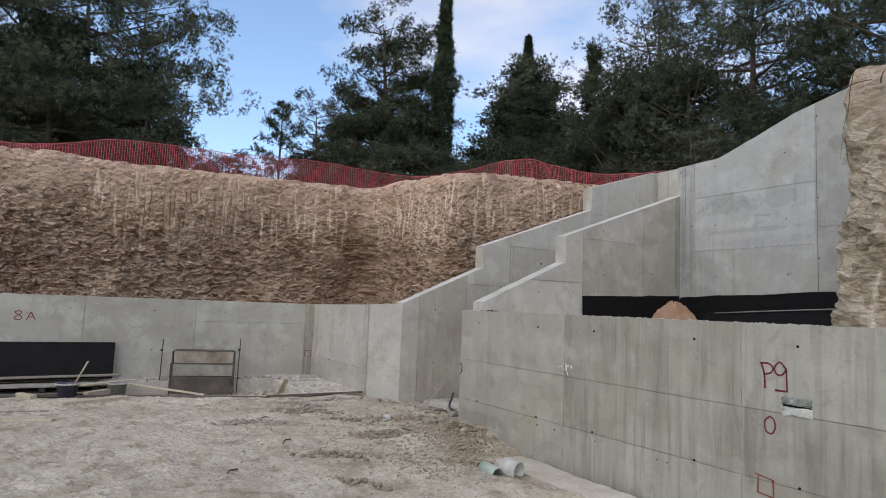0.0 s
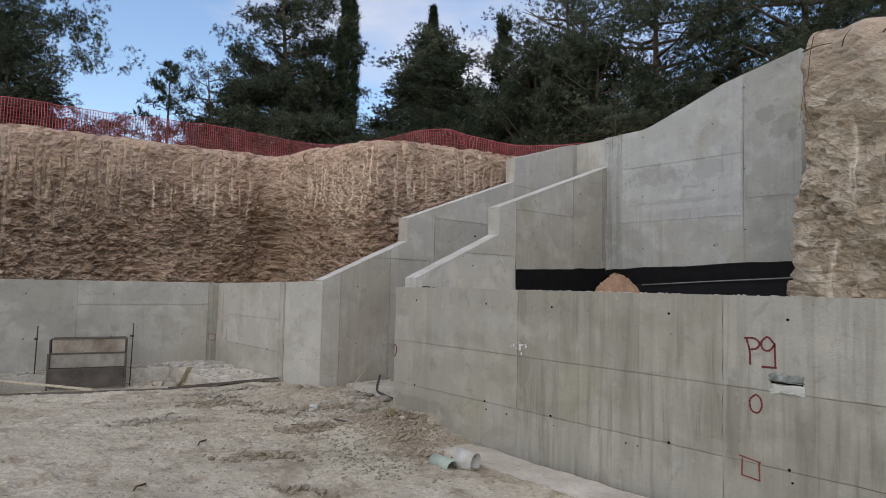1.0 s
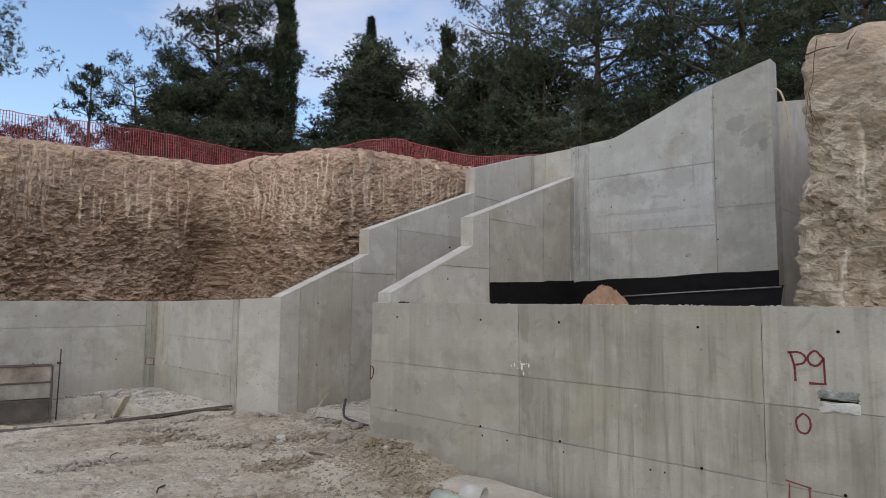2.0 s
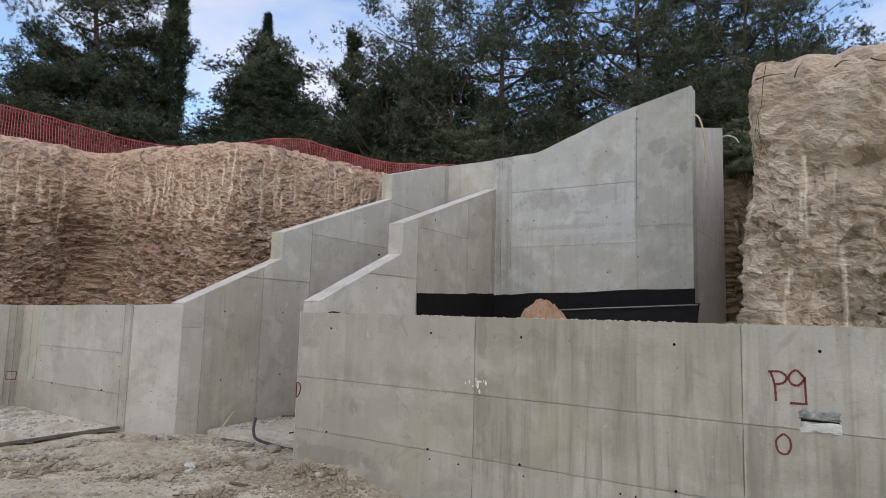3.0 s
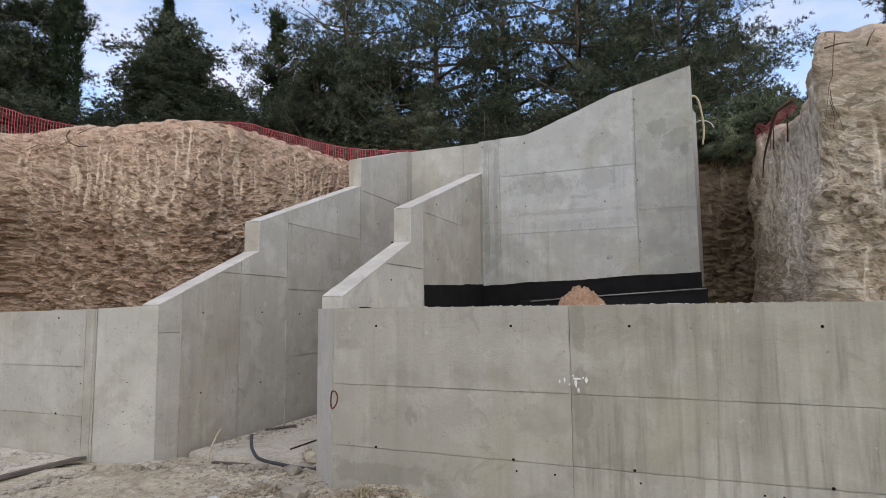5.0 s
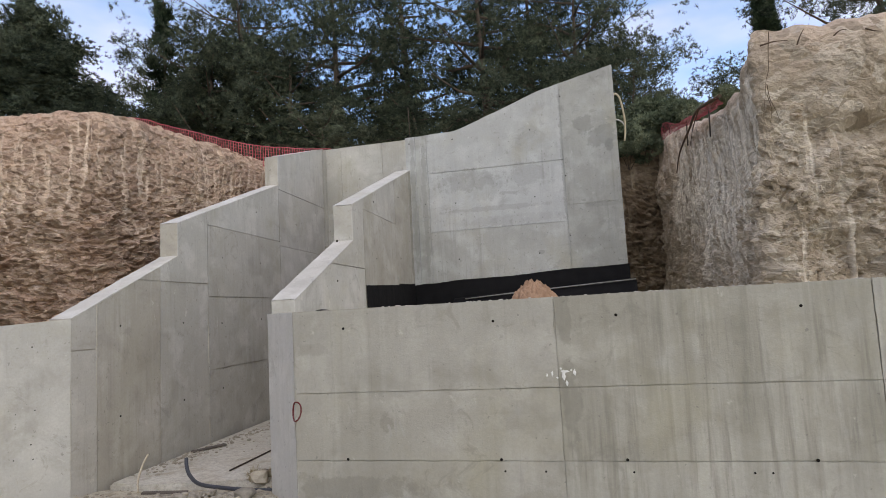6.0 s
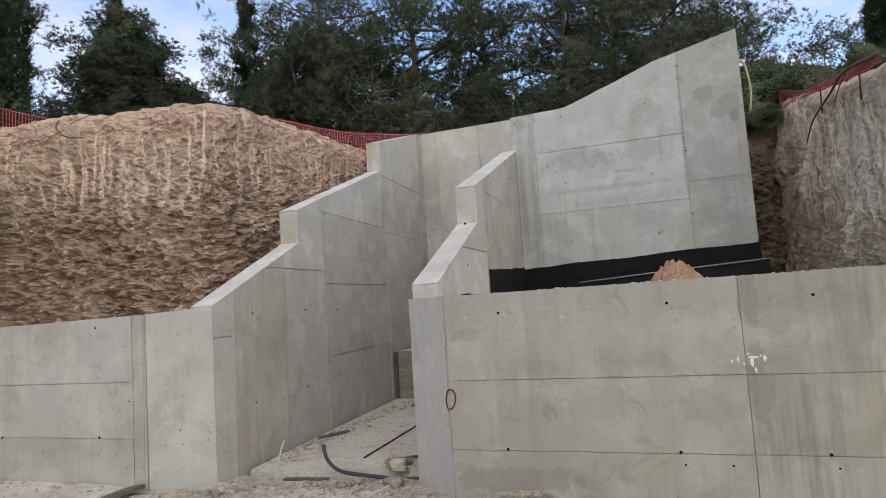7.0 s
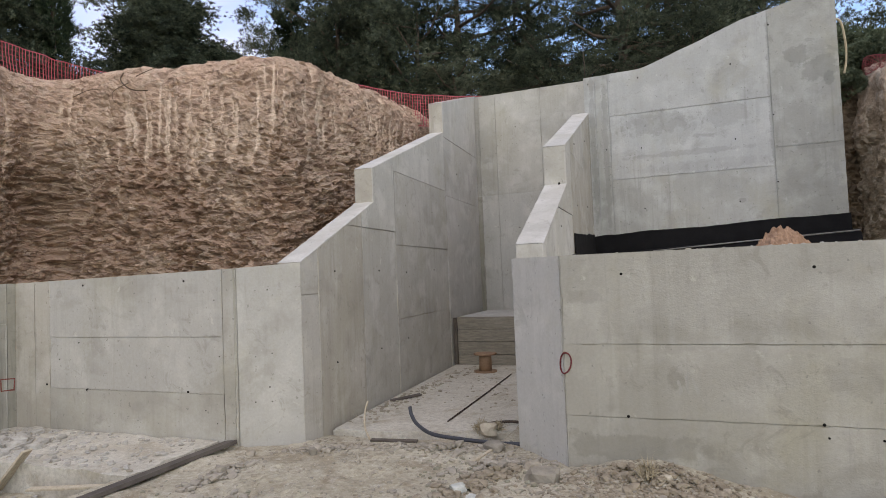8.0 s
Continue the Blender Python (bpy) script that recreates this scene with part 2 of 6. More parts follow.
def soil(name, dark, mid, pale, top, beds_z=3.6, chips_z=15, swirls=30):
    n = Nodes(name)
    beds = n.noise(1.5, 8, 0.68, n.scaled(1, 1, beds_z), 0.8)
    c = n.mix(n.span(beds, 0.34, 0.66), dark, mid)
    c = n.mix(n.span(n.noise(0.7, 5), 0.45, 0.7, 0, 0.75), c, pale)
    z = n.sums("ADD", n.height(), n.span(n.noise(1.3, 5, 0.6), 0, 1, -0.8, 0.8))
    c = n.mix(n.span(z, 3.9, 4.7, 0, 0.75), c, top)
    wob = n.t.nodes.new("ShaderNodeMix")
    wob.data_type = "VECTOR"
    wob.inputs[0].default_value = 0.10
    n.put(wob.inputs[4], n.scaled(7, 7, chips_z))
    swirl = n.t.nodes.new("ShaderNodeTexNoise")
    swirl.inputs["Scale"].default_value, swirl.inputs["Detail"].default_value = 2.2, 4
    n.put(swirl.inputs["Vector"], n.pos)
    swing = n.t.nodes.new("ShaderNodeVectorMath")
    swing.operation = "SCALE"
    swing.inputs["Scale"].default_value = swirls
    n.put(swing.inputs[0], swirl.outputs["Color"])
    n.put(wob.inputs[5], swing.outputs[0])
    chip = n.t.nodes.new("ShaderNodeTexVoronoi")
    chip.feature, chip.inputs["Scale"].default_value = "F1", 1.0
    n.put(chip.inputs["Vector"], wob.outputs[1])
    tone = n.t.nodes.new("ShaderNodeSeparateColor")
    n.put(tone.inputs[0], chip.outputs["Color"])
    c = n.mix(n.span(tone.outputs[0], 0.55, 0.95, 0, 0.6), c, tuple(v * 0.62 for v in dark))
    c = n.mix(n.span(tone.outputs[1], 0.6, 1.0, 0, 0.5), c, pale)
    c = n.mix(n.span(n.noise(30, 7, 0.7), 0.3, 0.7, 0, 0.4), c, tuple(v * 0.6 for v in dark))
    c = n.mix(n.span(n.noise(11, 5, 0.65, n.scaled(1, 1, 2.2)), 0.55, 0.72, 0, 0.6), c, tuple(v * 0.75 for v in dark))
    cut = n.t.nodes.new("ShaderNodeAttribute")
    cut.attribute_name = "scrape"
    c = n.mix(n.sums("MULTIPLY", cut.outputs["Fac"], n.span(n.noise(8, 6, 0.65), 0.36, 0.6, 0.35, 0.95)), c, tuple(v * 1.14 for v in pale))
    n.bump(n.sums("ADD", n.sums("ADD", n.noise(14, 9, 0.75, n.scaled(1, 1, 2)), n.sums("MULTIPLY", n.noise(60, 5, 0.7), 0.4)), n.sums("MULTIPLY", tone.outputs[0], 0.35)), 0.9, 0.04)
    return n.done(c, 0.95, 0, 0.15)


SOIL = soil("cut_soil", (0.32, 0.205, 0.152), (0.59, 0.425, 0.325), (0.71, 0.57, 0.46), (0.67, 0.475, 0.37))
SOIL_PALE = soil("pale_cut_soil", (0.35, 0.28, 0.21), (0.62, 0.515, 0.41), (0.77, 0.70, 0.61), (0.71, 0.545, 0.445), 1.3, 9, 18)
# Darker copy of the soil: the narrow gap's shade is in its colour.
SOIL_DARK = soil("shaded_cut_soil", (0.14, 0.10, 0.07), (0.30, 0.225, 0.16), (0.42, 0.35, 0.27), (0.26, 0.195, 0.14))


def gravelly(name, dark, pale, damp, grit):
    n = Nodes(name)
    c = n.mix(n.span(n.noise(0.8, 8, 0.65, warp=0.8), 0.3, 0.7), dark, pale)
    c = n.mix(n.span(n.noise(1.1, 6, 0.62, None, 0.7), 0.54, 0.66, 0, 0.55), c, damp)
    c = n.mix(n.span(n.noise(1.7, 5, 0.6, n.scaled(1.0, 1.5, 1.0), 0.4), 0.42, 0.30, 0, 0.5), c, tuple(min(1, v * 1.1) for v in pale))
    c = n.mix(n.span(n.noise(3.4, 8, 0.7), 0.53, 0.62, 0, 0.65), c, damp)
    c = n.mix(n.span(n.noise(7, 6, 0.65), 0.55, 0.68, 0, 0.4), c, grit)
    c = n.mix(n.span(n.noise(22, 7, 0.75), 0.42, 0.68, 0, 0.62), c, tuple(v * 0.55 for v in dark))
    c = n.mix(n.span(n.noise(46, 4, 0.6), 0.6, 0.7, 0, 0.55), c, grit)
    n.bump(n.sums("ADD", n.noise(10, 9, 0.72), n.sums("MULTIPLY", n.noise(55, 5, 0.7), 0.5)), 0.9, 0.025)
    return n.done(c, 0.95, 0, 0.15)


GROUND = gravelly("trodden_earth", (0.37, 0.33, 0.252), (0.58, 0.54, 0.445), (0.215, 0.165, 0.11), (0.63, 0.605, 0.54))
DUSTY = gravelly("dusty_slab", (0.50, 0.47, 0.405), (0.63, 0.605, 0.545), (0.40, 0.35, 0.275), (0.68, 0.66, 0.61))


def simple(name, a, b, scale=8.0, rough=0.7, metal=0.0, bump=0.3, grain=None, spec=0.4, chance=0.0):
    n = Nodes(name)
    vec = n.scaled(*grain) if grain else None
    c = n.mix(n.span(n.noise(scale, 6, 0.6, vec), 0.3, 0.7), a, b)
    c = n.mix(n.span(n.noise(scale * 6, 5, 0.65), 0.5, 0.8, 0, 0.35), c, tuple(v * 0.6 for v in a))
    if chance:
        c = n.mix(1.0, c, n.mix(n.chance(), (1 - chance,) * 3, (1 + chance,) * 3), "MULTIPLY")
    n.bump(n.noise(scale * 4, 6, 0.65, vec), bump, 0.006)
    return n.done(c, rough, metal, spec)


MEMBRANE = simple("bitumen_membrane", (0.005, 0.005, 0.006), (0.009, 0.009, 0.010), 6, 0.8, 0, 0.5, None, 0.12)
BLACK_SHEET = simple("black_faced_board", (0.006, 0.006, 0.007), (0.012, 0.012, 0.012), 3, 0.7, 0, 0.2, None, 0.15)
EDGE_GREY = simple("grey_lath", (0.16, 0.16, 0.16), (0.24, 0.24, 0.24), 10, 0.7)
RED_PAINT = simple("red_spray_paint", (0.10, 0.014, 0.017), (0.185, 0.026, 0.03), 30, 0.75, 0, 0.1)
RED_BROWN = simple("faded_red_paint", (0.17, 0.035, 0.03), (0.24, 0.07, 0.055), 30, 0.8, 0, 0.1)
NET = simple("red_plastic_net", (0.33, 0.045, 0.06), (0.54, 0.125, 0.145), 2, 0.6, 0, 0.0)
STEEL = simple("rusty_steel", (0.045, 0.035, 0.03), (0.085, 0.06, 0.045), 20, 0.75, 0.3)
WOOD_GREY = simple("weathered_wood", (0.16, 0.14, 0.115), (0.27, 0.24, 0.20), 5, 0.85, 0, 0.5, (9, 9, 1.2), chance=0.15)
WOOD_BOARD = simple("weathered_boards", (0.17, 0.15, 0.125), (0.30, 0.27, 0.225), 5, 0.85, 0, 0.5, (1.2, 9, 9), chance=0.18)
WOOD_PALE = simple("sawn_pine", (0.34, 0.29, 0.215), (0.48, 0.42, 0.33), 5, 0.8, 0, 0.4, (8, 8, 2), chance=0.12)
WOOD_DARK = simple("dark_formwork_ply", (0.055, 0.045, 0.04), (0.13, 0.11, 0.095), 4, 0.75, 0, 0.5, chance=0.2)
WOOD_RED = simple("reddish_reel_wood", (0.22, 0.13, 0.085), (0.33, 0.21, 0.14), 7, 0.8, 0, 0.4)
PVC = simple("pale_pvc", (0.34, 0.34, 0.325), (0.53, 0.53, 0.51), 7, 0.55, 0, 0.1)
PVC_GREEN = simple("dusty_green_pvc", (0.26, 0.33, 0.285), (0.39, 0.455, 0.40), 5, 0.6, 0, 0.1)
HOSE = simple("dark_blue_hose", (0.028, 0.032, 0.042), (0.05, 0.055, 0.068), 15, 0.5, 0, 0.1)
CONDUIT = simple("sand_coloured_conduit", (0.42, 0.34, 0.23), (0.55, 0.46, 0.34), 12, 0.6, 0, 0.1)
PLY_GREY = simple("scuffed_grey_ply", (0.17, 0.155, 0.135), (0.31, 0.29, 0.255), 5, 0.75, 0, 0.3)
PLY_STAINED = simple("stained_brown_ply", (0.12, 0.085, 0.06), (0.34, 0.30, 0.25), 3, 0.8, 0, 0.4)
EARTH_DARK = simple("crumbled_earth", (0.17, 0.137, 0.10), (0.33, 0.285, 0.22), 12, 0.95, 0, 0.9)
LITTER = simple("grey_green_litter", (0.15, 0.14, 0.10), (0.30, 0.29, 0.225), 14, 0.9, 0, 0.6)
STRAW = simple("dry_straw", (0.29, 0.24, 0.165), (0.42, 0.36, 0.26), 14, 0.85, 0, 0.2)
STONE = simple("limestone", (0.29, 0.25, 0.195), (0.44, 0.40, 0.33), 9, 0.92, 0, 0.8, chance=0.22)
STONE_DARK = simple("grey_stone", (0.19, 0.17, 0.14), (0.32, 0.29, 0.245), 9, 0.9, 0, 0.8, chance=0.2)
FOAM = simple("white_foam", (0.26, 0.28, 0.25), (0.56, 0.57, 0.55), 12, 0.8, 0, 0.5)
MARBLE = simple("grey_green_filler", (0.05, 0.06, 0.05), (0.34, 0.37, 0.36), 14, 0.7, 0, 0.5)
HOLE = simple("tie_hole_shade", (0.008, 0.0075, 0.007), (0.014, 0.013, 0.012), 40, 0.95, 0, 0.0, None, 0.05)
PATCH = simple("white_plaster_smear", (0.55, 0.55, 0.53), (0.68, 0.68, 0.66), 30, 0.9, 0, 0.4)
BUCKET = simple("blue_grey_plastic", (0.045, 0.045, 0.085), (0.075, 0.075, 0.12), 8, 0.5)
MORTAR = simple("dry_mortar", (0.30, 0.285, 0.255), (0.44, 0.425, 0.39), 16, 0.9, 0, 0.7)
BARK = simple("pine_bark", (0.055, 0.042, 0.034), (0.13, 0.10, 0.08), 5, 0.95, 0, 0.9, (3, 3, 0.6))
ROOT = simple("dry_root", (0.07, 0.045, 0.03), (0.13, 0.085, 0.055), 12, 0.9, 0, 0.5)
MOUND = simple("red_earth_heap", (0.22, 0.125, 0.08), (0.36, 0.23, 0.16), 9, 0.95, 0, 0.9)


def foliage(name, a, b):
    n = Nodes(name)
    c = n.mix(n.island(), a, b)
    # Noise paints lit clumps pale and shaded hollows dark into the leaves.
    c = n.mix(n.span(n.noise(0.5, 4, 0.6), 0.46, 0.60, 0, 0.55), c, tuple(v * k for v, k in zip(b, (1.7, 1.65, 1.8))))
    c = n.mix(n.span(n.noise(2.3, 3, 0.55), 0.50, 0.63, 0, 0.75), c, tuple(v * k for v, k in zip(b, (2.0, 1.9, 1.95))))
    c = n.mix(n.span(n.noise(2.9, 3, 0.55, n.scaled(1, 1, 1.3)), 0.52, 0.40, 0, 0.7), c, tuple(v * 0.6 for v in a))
    c = n.mix(1.0, c, n.mix(n.chance(), (0.74, 0.78, 0.76), (1.36, 1.32, 1.28)), "MULTIPLY")
    m = n.done(c, 0.75, 0, 0.12)
    thin = n.t.nodes.new("ShaderNodeBsdfTranslucent")
    n.put(thin.inputs["Color"], c)
    both = n.t.nodes.new("ShaderNodeMixShader")
    both.inputs[0].default_value = 0.22
    n.put(both.inputs[1], n.b.outputs[0])
    n.put(both.inputs[2], thin.outputs[0])
    n.put(n.t.nodes["Material Output"].inputs["Surface"], both.outputs[0])
    return m


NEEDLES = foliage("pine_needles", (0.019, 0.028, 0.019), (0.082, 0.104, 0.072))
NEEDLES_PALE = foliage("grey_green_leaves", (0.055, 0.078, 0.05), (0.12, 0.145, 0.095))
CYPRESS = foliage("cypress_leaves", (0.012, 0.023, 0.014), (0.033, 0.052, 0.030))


# ---- building helpers ----
def mesh_of(bm, name):
    me = bpy.data.meshes.new(name)
    bm.to_mesh(me)
    bm.free()
    return me


def raw_mesh(name, verts, faces, smooth=False):
    me = bpy.data.meshes.new(name)
    me.from_pydata([tuple(map(float, v)) for v in verts], [], [tuple(int(i) for i in f) for f in faces])
    if smooth:
        me.polygons.foreach_set("use_smooth", [True] * len(me.polygons))
    me.update()
    return me


def part(name, shape, material, parent=None, label=""):
    """Links a bmesh or a mesh as one object, under a thing or a part where one is given."""
    me = mesh_of(shape, name) if isinstance(shape, bmesh.types.BMesh) else shape
    if not me.materials:
        me.materials.append(material)
    ob = new(name, me)
    if parent:
        ob.parent = parent
    return tagged(ob, label)


def thing(name, label, category, at=None, group="", kind=""):
    ob = new(name)
    ob.empty_display_size = 0.2
    if at is not None:
        ob.matrix_world = at
    return tagged(ob, label, category, group, kind)


def box(x0, x1, y0, y1, z0, z1, bevel=0.0):
    bm = bmesh.new()
    bmesh.ops.create_cube(bm, size=1)
    bmesh.ops.transform(bm, verts=bm.verts, matrix=Matrix.LocRotScale(
        ((x0 + x1) / 2, (y0 + y1) / 2, (z0 + z1) / 2), None, (x1 - x0, y1 - y0, z1 - z0)))
    if bevel:
        bmesh.ops.bevel(bm, geom=bm.edges[:], offset=bevel, segments=2, affect="EDGES", profile=0.6)
    return bm


def tube(points, radius, sides=8, ends=True, taper=None):
    """A round bar along points; taper gives a factor for each point."""
    pts = [Vector(p) for p in points]
    bm, rings = bmesh.new(), []
    for i, p in enumerate(pts):
        way = (pts[min(i + 1, len(pts) - 1)] - pts[max(i - 1, 0)]).normalized()
        side = way.orthogonal().normalized() if i == 0 else (side - way * side.dot(way)).normalized()
        over = way.cross(side)
        r = radius * (taper[i] if taper else 1)
        rings.append([bm.verts.new(p + side * (r * math.cos(a)) + over * (r * math.sin(a)))
                      for a in [2 * math.pi * k / sides for k in range(sides)]])
    for a, b in zip(rings, rings[1:]):
        for k in range(sides):
            f = bm.faces.new((a[k], a[(k + 1) % sides], b[(k + 1) % sides], b[k]))
            f.smooth = True
    if ends:
        bm.faces.new(rings[0][::-1])
        bm.faces.new(rings[-1])
    return bm


def curve_points(points, n=24):
    """A smooth line through points (Catmull-Rom)."""
    p = [Vector(q) for q in points]
    p = [2 * p[0] - p[1]] + p + [2 * p[-1] - p[-2]]
    out = []
    for i in range(1, len(p) - 2):
        for k in range(n):
            t = k / n
            a, b, c, d = p[i - 1], p[i], p[i + 1], p[i + 2]
            out.append(0.5 * (2 * b + (c - a) * t + (2 * a - 5 * b + 4 * c - d) * t * t + (3 * b - a - 3 * c + d) * t ** 3))
    out.append(p[-2])
    return out


def vnoise(x, y, z=0.0, seed=0):
    """Smooth value noise on arrays, 0 to 1."""
    x, y, z = np.broadcast_arrays(np.asarray(x, float), np.asarray(y, float), np.asarray(z, float))
    i, j, k = np.floor(x).astype(np.int64), np.floor(y).astype(np.int64), np.floor(z).astype(np.int64)
    u, v, w = x - i, y - j, z - k
    u, v, w = (s * s * (3 - 2 * s) for s in (u, v, w))

    def rnd(a, b, c):
        h = (a * 374761393 + b * 668265263 + c * 2147483647 + seed * 144269504) & 0xFFFFFFFF
        h = ((h ^ (h >> 13)) * 1274126177) & 0xFFFFFFFF
        h = ((h ^ (h >> 16)) * 2246822519) & 0xFFFFFFFF
        return ((h ^ (h >> 15)) & 0xFFFFFF) / 0xFFFFFF

    def lerp(a, b, t):
        return a + (b - a) * t
    return lerp(lerp(lerp(rnd(i, j, k), rnd(i + 1, j, k), u), lerp(rnd(i, j + 1, k), rnd(i + 1, j + 1, k), u), v),
                lerp(lerp(rnd(i, j, k + 1), rnd(i + 1, j, k + 1), u), lerp(rnd(i, j + 1, k + 1), rnd(i + 1, j + 1, k + 1), u), v), w)


def fbm(x, y, z=0.0, octaves=4, seed=0):
    total, amp, f = 0.0, 0.5, 1.0
    for o in range(octaves):
        total = total + amp * vnoise(np.asarray(x) * f, np.asarray(y) * f, np.asarray(z) * f, seed + o)
        amp, f = amp * 0.5, f * 2.03
    return total


def grid_faces(rows, cols, keep=None):
    r, c = np.meshgrid(np.arange(rows - 1), np.arange(cols - 1), indexing="ij")
    a = (r * cols + c).ravel()
    f = np.stack([a, a + 1, a + cols + 1, a + cols], 1)
    return f if keep is None else f[keep.ravel()]


# ---- concrete walls ----
def clip(poly, axis, value, above):
    out = []
    for p, q in zip(poly, poly[1:] + poly[:1]):
        inp, inq = (p[axis] >= value) == above, (q[axis] >= value) == above
        if inp:
            out.append(p)
        if inp != inq:
            t = (value - p[axis]) / (q[axis] - p[axis])
            out.append((p[0] + (q[0] - p[0]) * t, p[1] + (q[1] - p[1]) * t))
    return out


def slab(poly, frame_m, d0, d1):
    """A prism of a (u, z) outline between the depths d0 and d1 behind the face."""
    bm = bmesh.new()
    front = [bm.verts.new(frame_m @ Vector((u, d0, z))) for u, z in poly]
    back = [bm.verts.new(frame_m @ Vector((u, d1, z))) for u, z in poly]
    bm.faces.new(front)
    bm.faces.new(back[::-1])
    n = len(poly)
    for i in range(n):
        bm.faces.new((front[(i + 1) % n], front[i], back[i], back[(i + 1) % n]))
    bmesh.ops.recalc_face_normals(bm, faces=bm.faces)
    return bm


def height_at(profile, u):
    for p, q in zip(profile, profile[1:]):
        if p[0] <= u <= q[0] and q[0] - p[0] > 1e-3:
            return p[1] + (q[1] - p[1]) * (u - p[0]) / (q[0] - p[0])
    return profile[-1][1]


def ragged_edge(poly, rnd):
    """The outline with its edges chipped by a few millimetres."""
    out = []
    mid = (sum(p[0] for p in poly) / len(poly), sum(p[1] for p in poly) / len(poly))
    for p, q in zip(poly, poly[1:] + poly[:1]):
        ln = math.dist(p, q)
        n = max(1, int(ln / 0.07))
        out.append(p)
        if ln < 0.15:
            continue
        nx, nz = -(q[1] - p[1]) / ln, (q[0] - p[0]) / ln
        if (mid[0] - p[0]) * nx + (mid[1] - p[1]) * nz < 0:
            nx, nz = -nx, -nz
        for k in range(1, n):
            t = (k + rnd.uniform(-0.3, 0.3)) / n
            d = rnd.uniform(0, 0.0025) + (rnd.uniform(0.002, 0.008) if rnd.random() < 0.16 else 0)
            out.append((p[0] + (q[0] - p[0]) * t + nx * d, p[1] + (q[1] - p[1]) * t + nz * d))
    return out


def wall(name, label, a, b, profile, base, thick, seams=(), courses=(), holes=(), pick=None, gap=0.0032):
    """A cast wall whose face runs from a to b (seen with a on the left). profile: (u, z) along the top, with steps.
    seams and courses part the face into the panels that the formwork left. pick names the concrete of a panel."""
    a, b = Vector((*a, 0)), Vector((*b, 0))
    way = (b - a).normalized()
    deep = Vector((-way.y, way.x, 0))
    m = Matrix((way, deep, (0, 0, 1))).transposed().to_4x4()
    m.translation = a
    length = (b - a).length
    top = thing(name, label, "wall", kind="structure")
    outline = [(0, base), (length, base)] + [(u, z) for u, z in reversed(profile)]
    core = slab(outline, m, 0.012, thick)
    part("core", core, pick(0, 9) if pick else CONCRETE, top)
    # convex stretches between the kinks of the top line
    stops = sorted({0.0, length, *seams})
    rnd = random.Random(name)
    for u0, u1 in zip(stops, stops[1:]):
        levels = [base] + sorted([c for c in courses if not isinstance(c, tuple)] +
                                 [c[2] for c in courses if isinstance(c, tuple) and c[0] <= u0 + 0.01 and u1 <= c[1] + 0.01])
        levels.append(99)
        for z0, z1 in zip(levels, levels[1:]):
            e0, e1 = (gap if u0 > 0 else 0), (gap if u1 < length else 0)
            lo, hi = u0 + e0, u1 - e1
            crown = [(lo, height_at(profile, lo))] + [p for p in profile if lo + 1e-3 < p[0] < hi - 1e-3] + [(hi, height_at(profile, hi))]
            poly = [(lo, base), (hi, base)] + crown[::-1]
            poly = clip(poly, 1, z0 + (gap if z0 > base else 0), True)
            if z1 < 90 and len(poly) > 2:
                poly = clip(poly, 1, z1 - gap, False)
            for poly in [poly]:
                clean = [v for i, v in enumerate(poly) if math.dist(v, poly[i - 1]) > 1e-4]
                if len(clean) < 3:
                    continue
                if max(v[1] for v in clean) - min(v[1] for v in clean) < 0.02:
                    continue
                mt = (CONCRETE_STREAKED if rnd.random() < 0.6 else CONCRETE_DARK) if u1 - u0 < 0.13 else pick(u0, u1) if pick else CONCRETE
                part("panel", slab(ragged_edge(clean, rnd), m, rnd.uniform(-0.003, 0.003), 0.03), mt, top)
    for k, u in enumerate(seams):           # ragged fins of grout that bled out of the upright joints
        z = np.arange(max(base, -0.05), height_at(profile, u) - 0.01, 0.018)
        grow = np.clip(fbm(z * 2.2, u * 3, k, 4, 17) - 0.40, 0, 1) * np.clip(fbm(z * 16, u * 5, k, 3, 18) + 0.15, 0, 1)
        side = 1.0 if k % 2 else -1.0
        wide = 0.11 * grow
        rim, crest = np.full(len(z), 0.0045), 0.0045 - np.clip(grow * 0.10, 0, 0.013)
        pts = np.stack([np.stack([u + side * (gap + 0.001 + wide * part_way), deep_here, z], -1)
                        for part_way, deep_here in ((0.0, rim), (0.05, crest), (0.45, crest), (1.0, rim))], 1)
        fin = [tuple(m @ Vector(q)) for q in pts.reshape(-1, 3)]
        part("grout_fin", raw_mesh("grout_fin", fin, grid_faces(len(z), 4)), pick(0, 9) if pick else CONCRETE, top)
    # Raised dark discs for tie holes; the shade inside is their colour.
    for u, z, *small in holes:
        bm = bmesh.new()
        bmesh.ops.create_cone(bm, cap_ends=True, segments=10, radius1=small[0] if small else 0.0115, radius2=small[0] if small else 0.0115, depth=0.02)
        bmesh.ops.transform(bm, verts=bm.verts, matrix=m @ pose(u, 0.0055, z, 90, 0, 0))
        part("tie_hole", bm, HOLE, top)
    return top, m


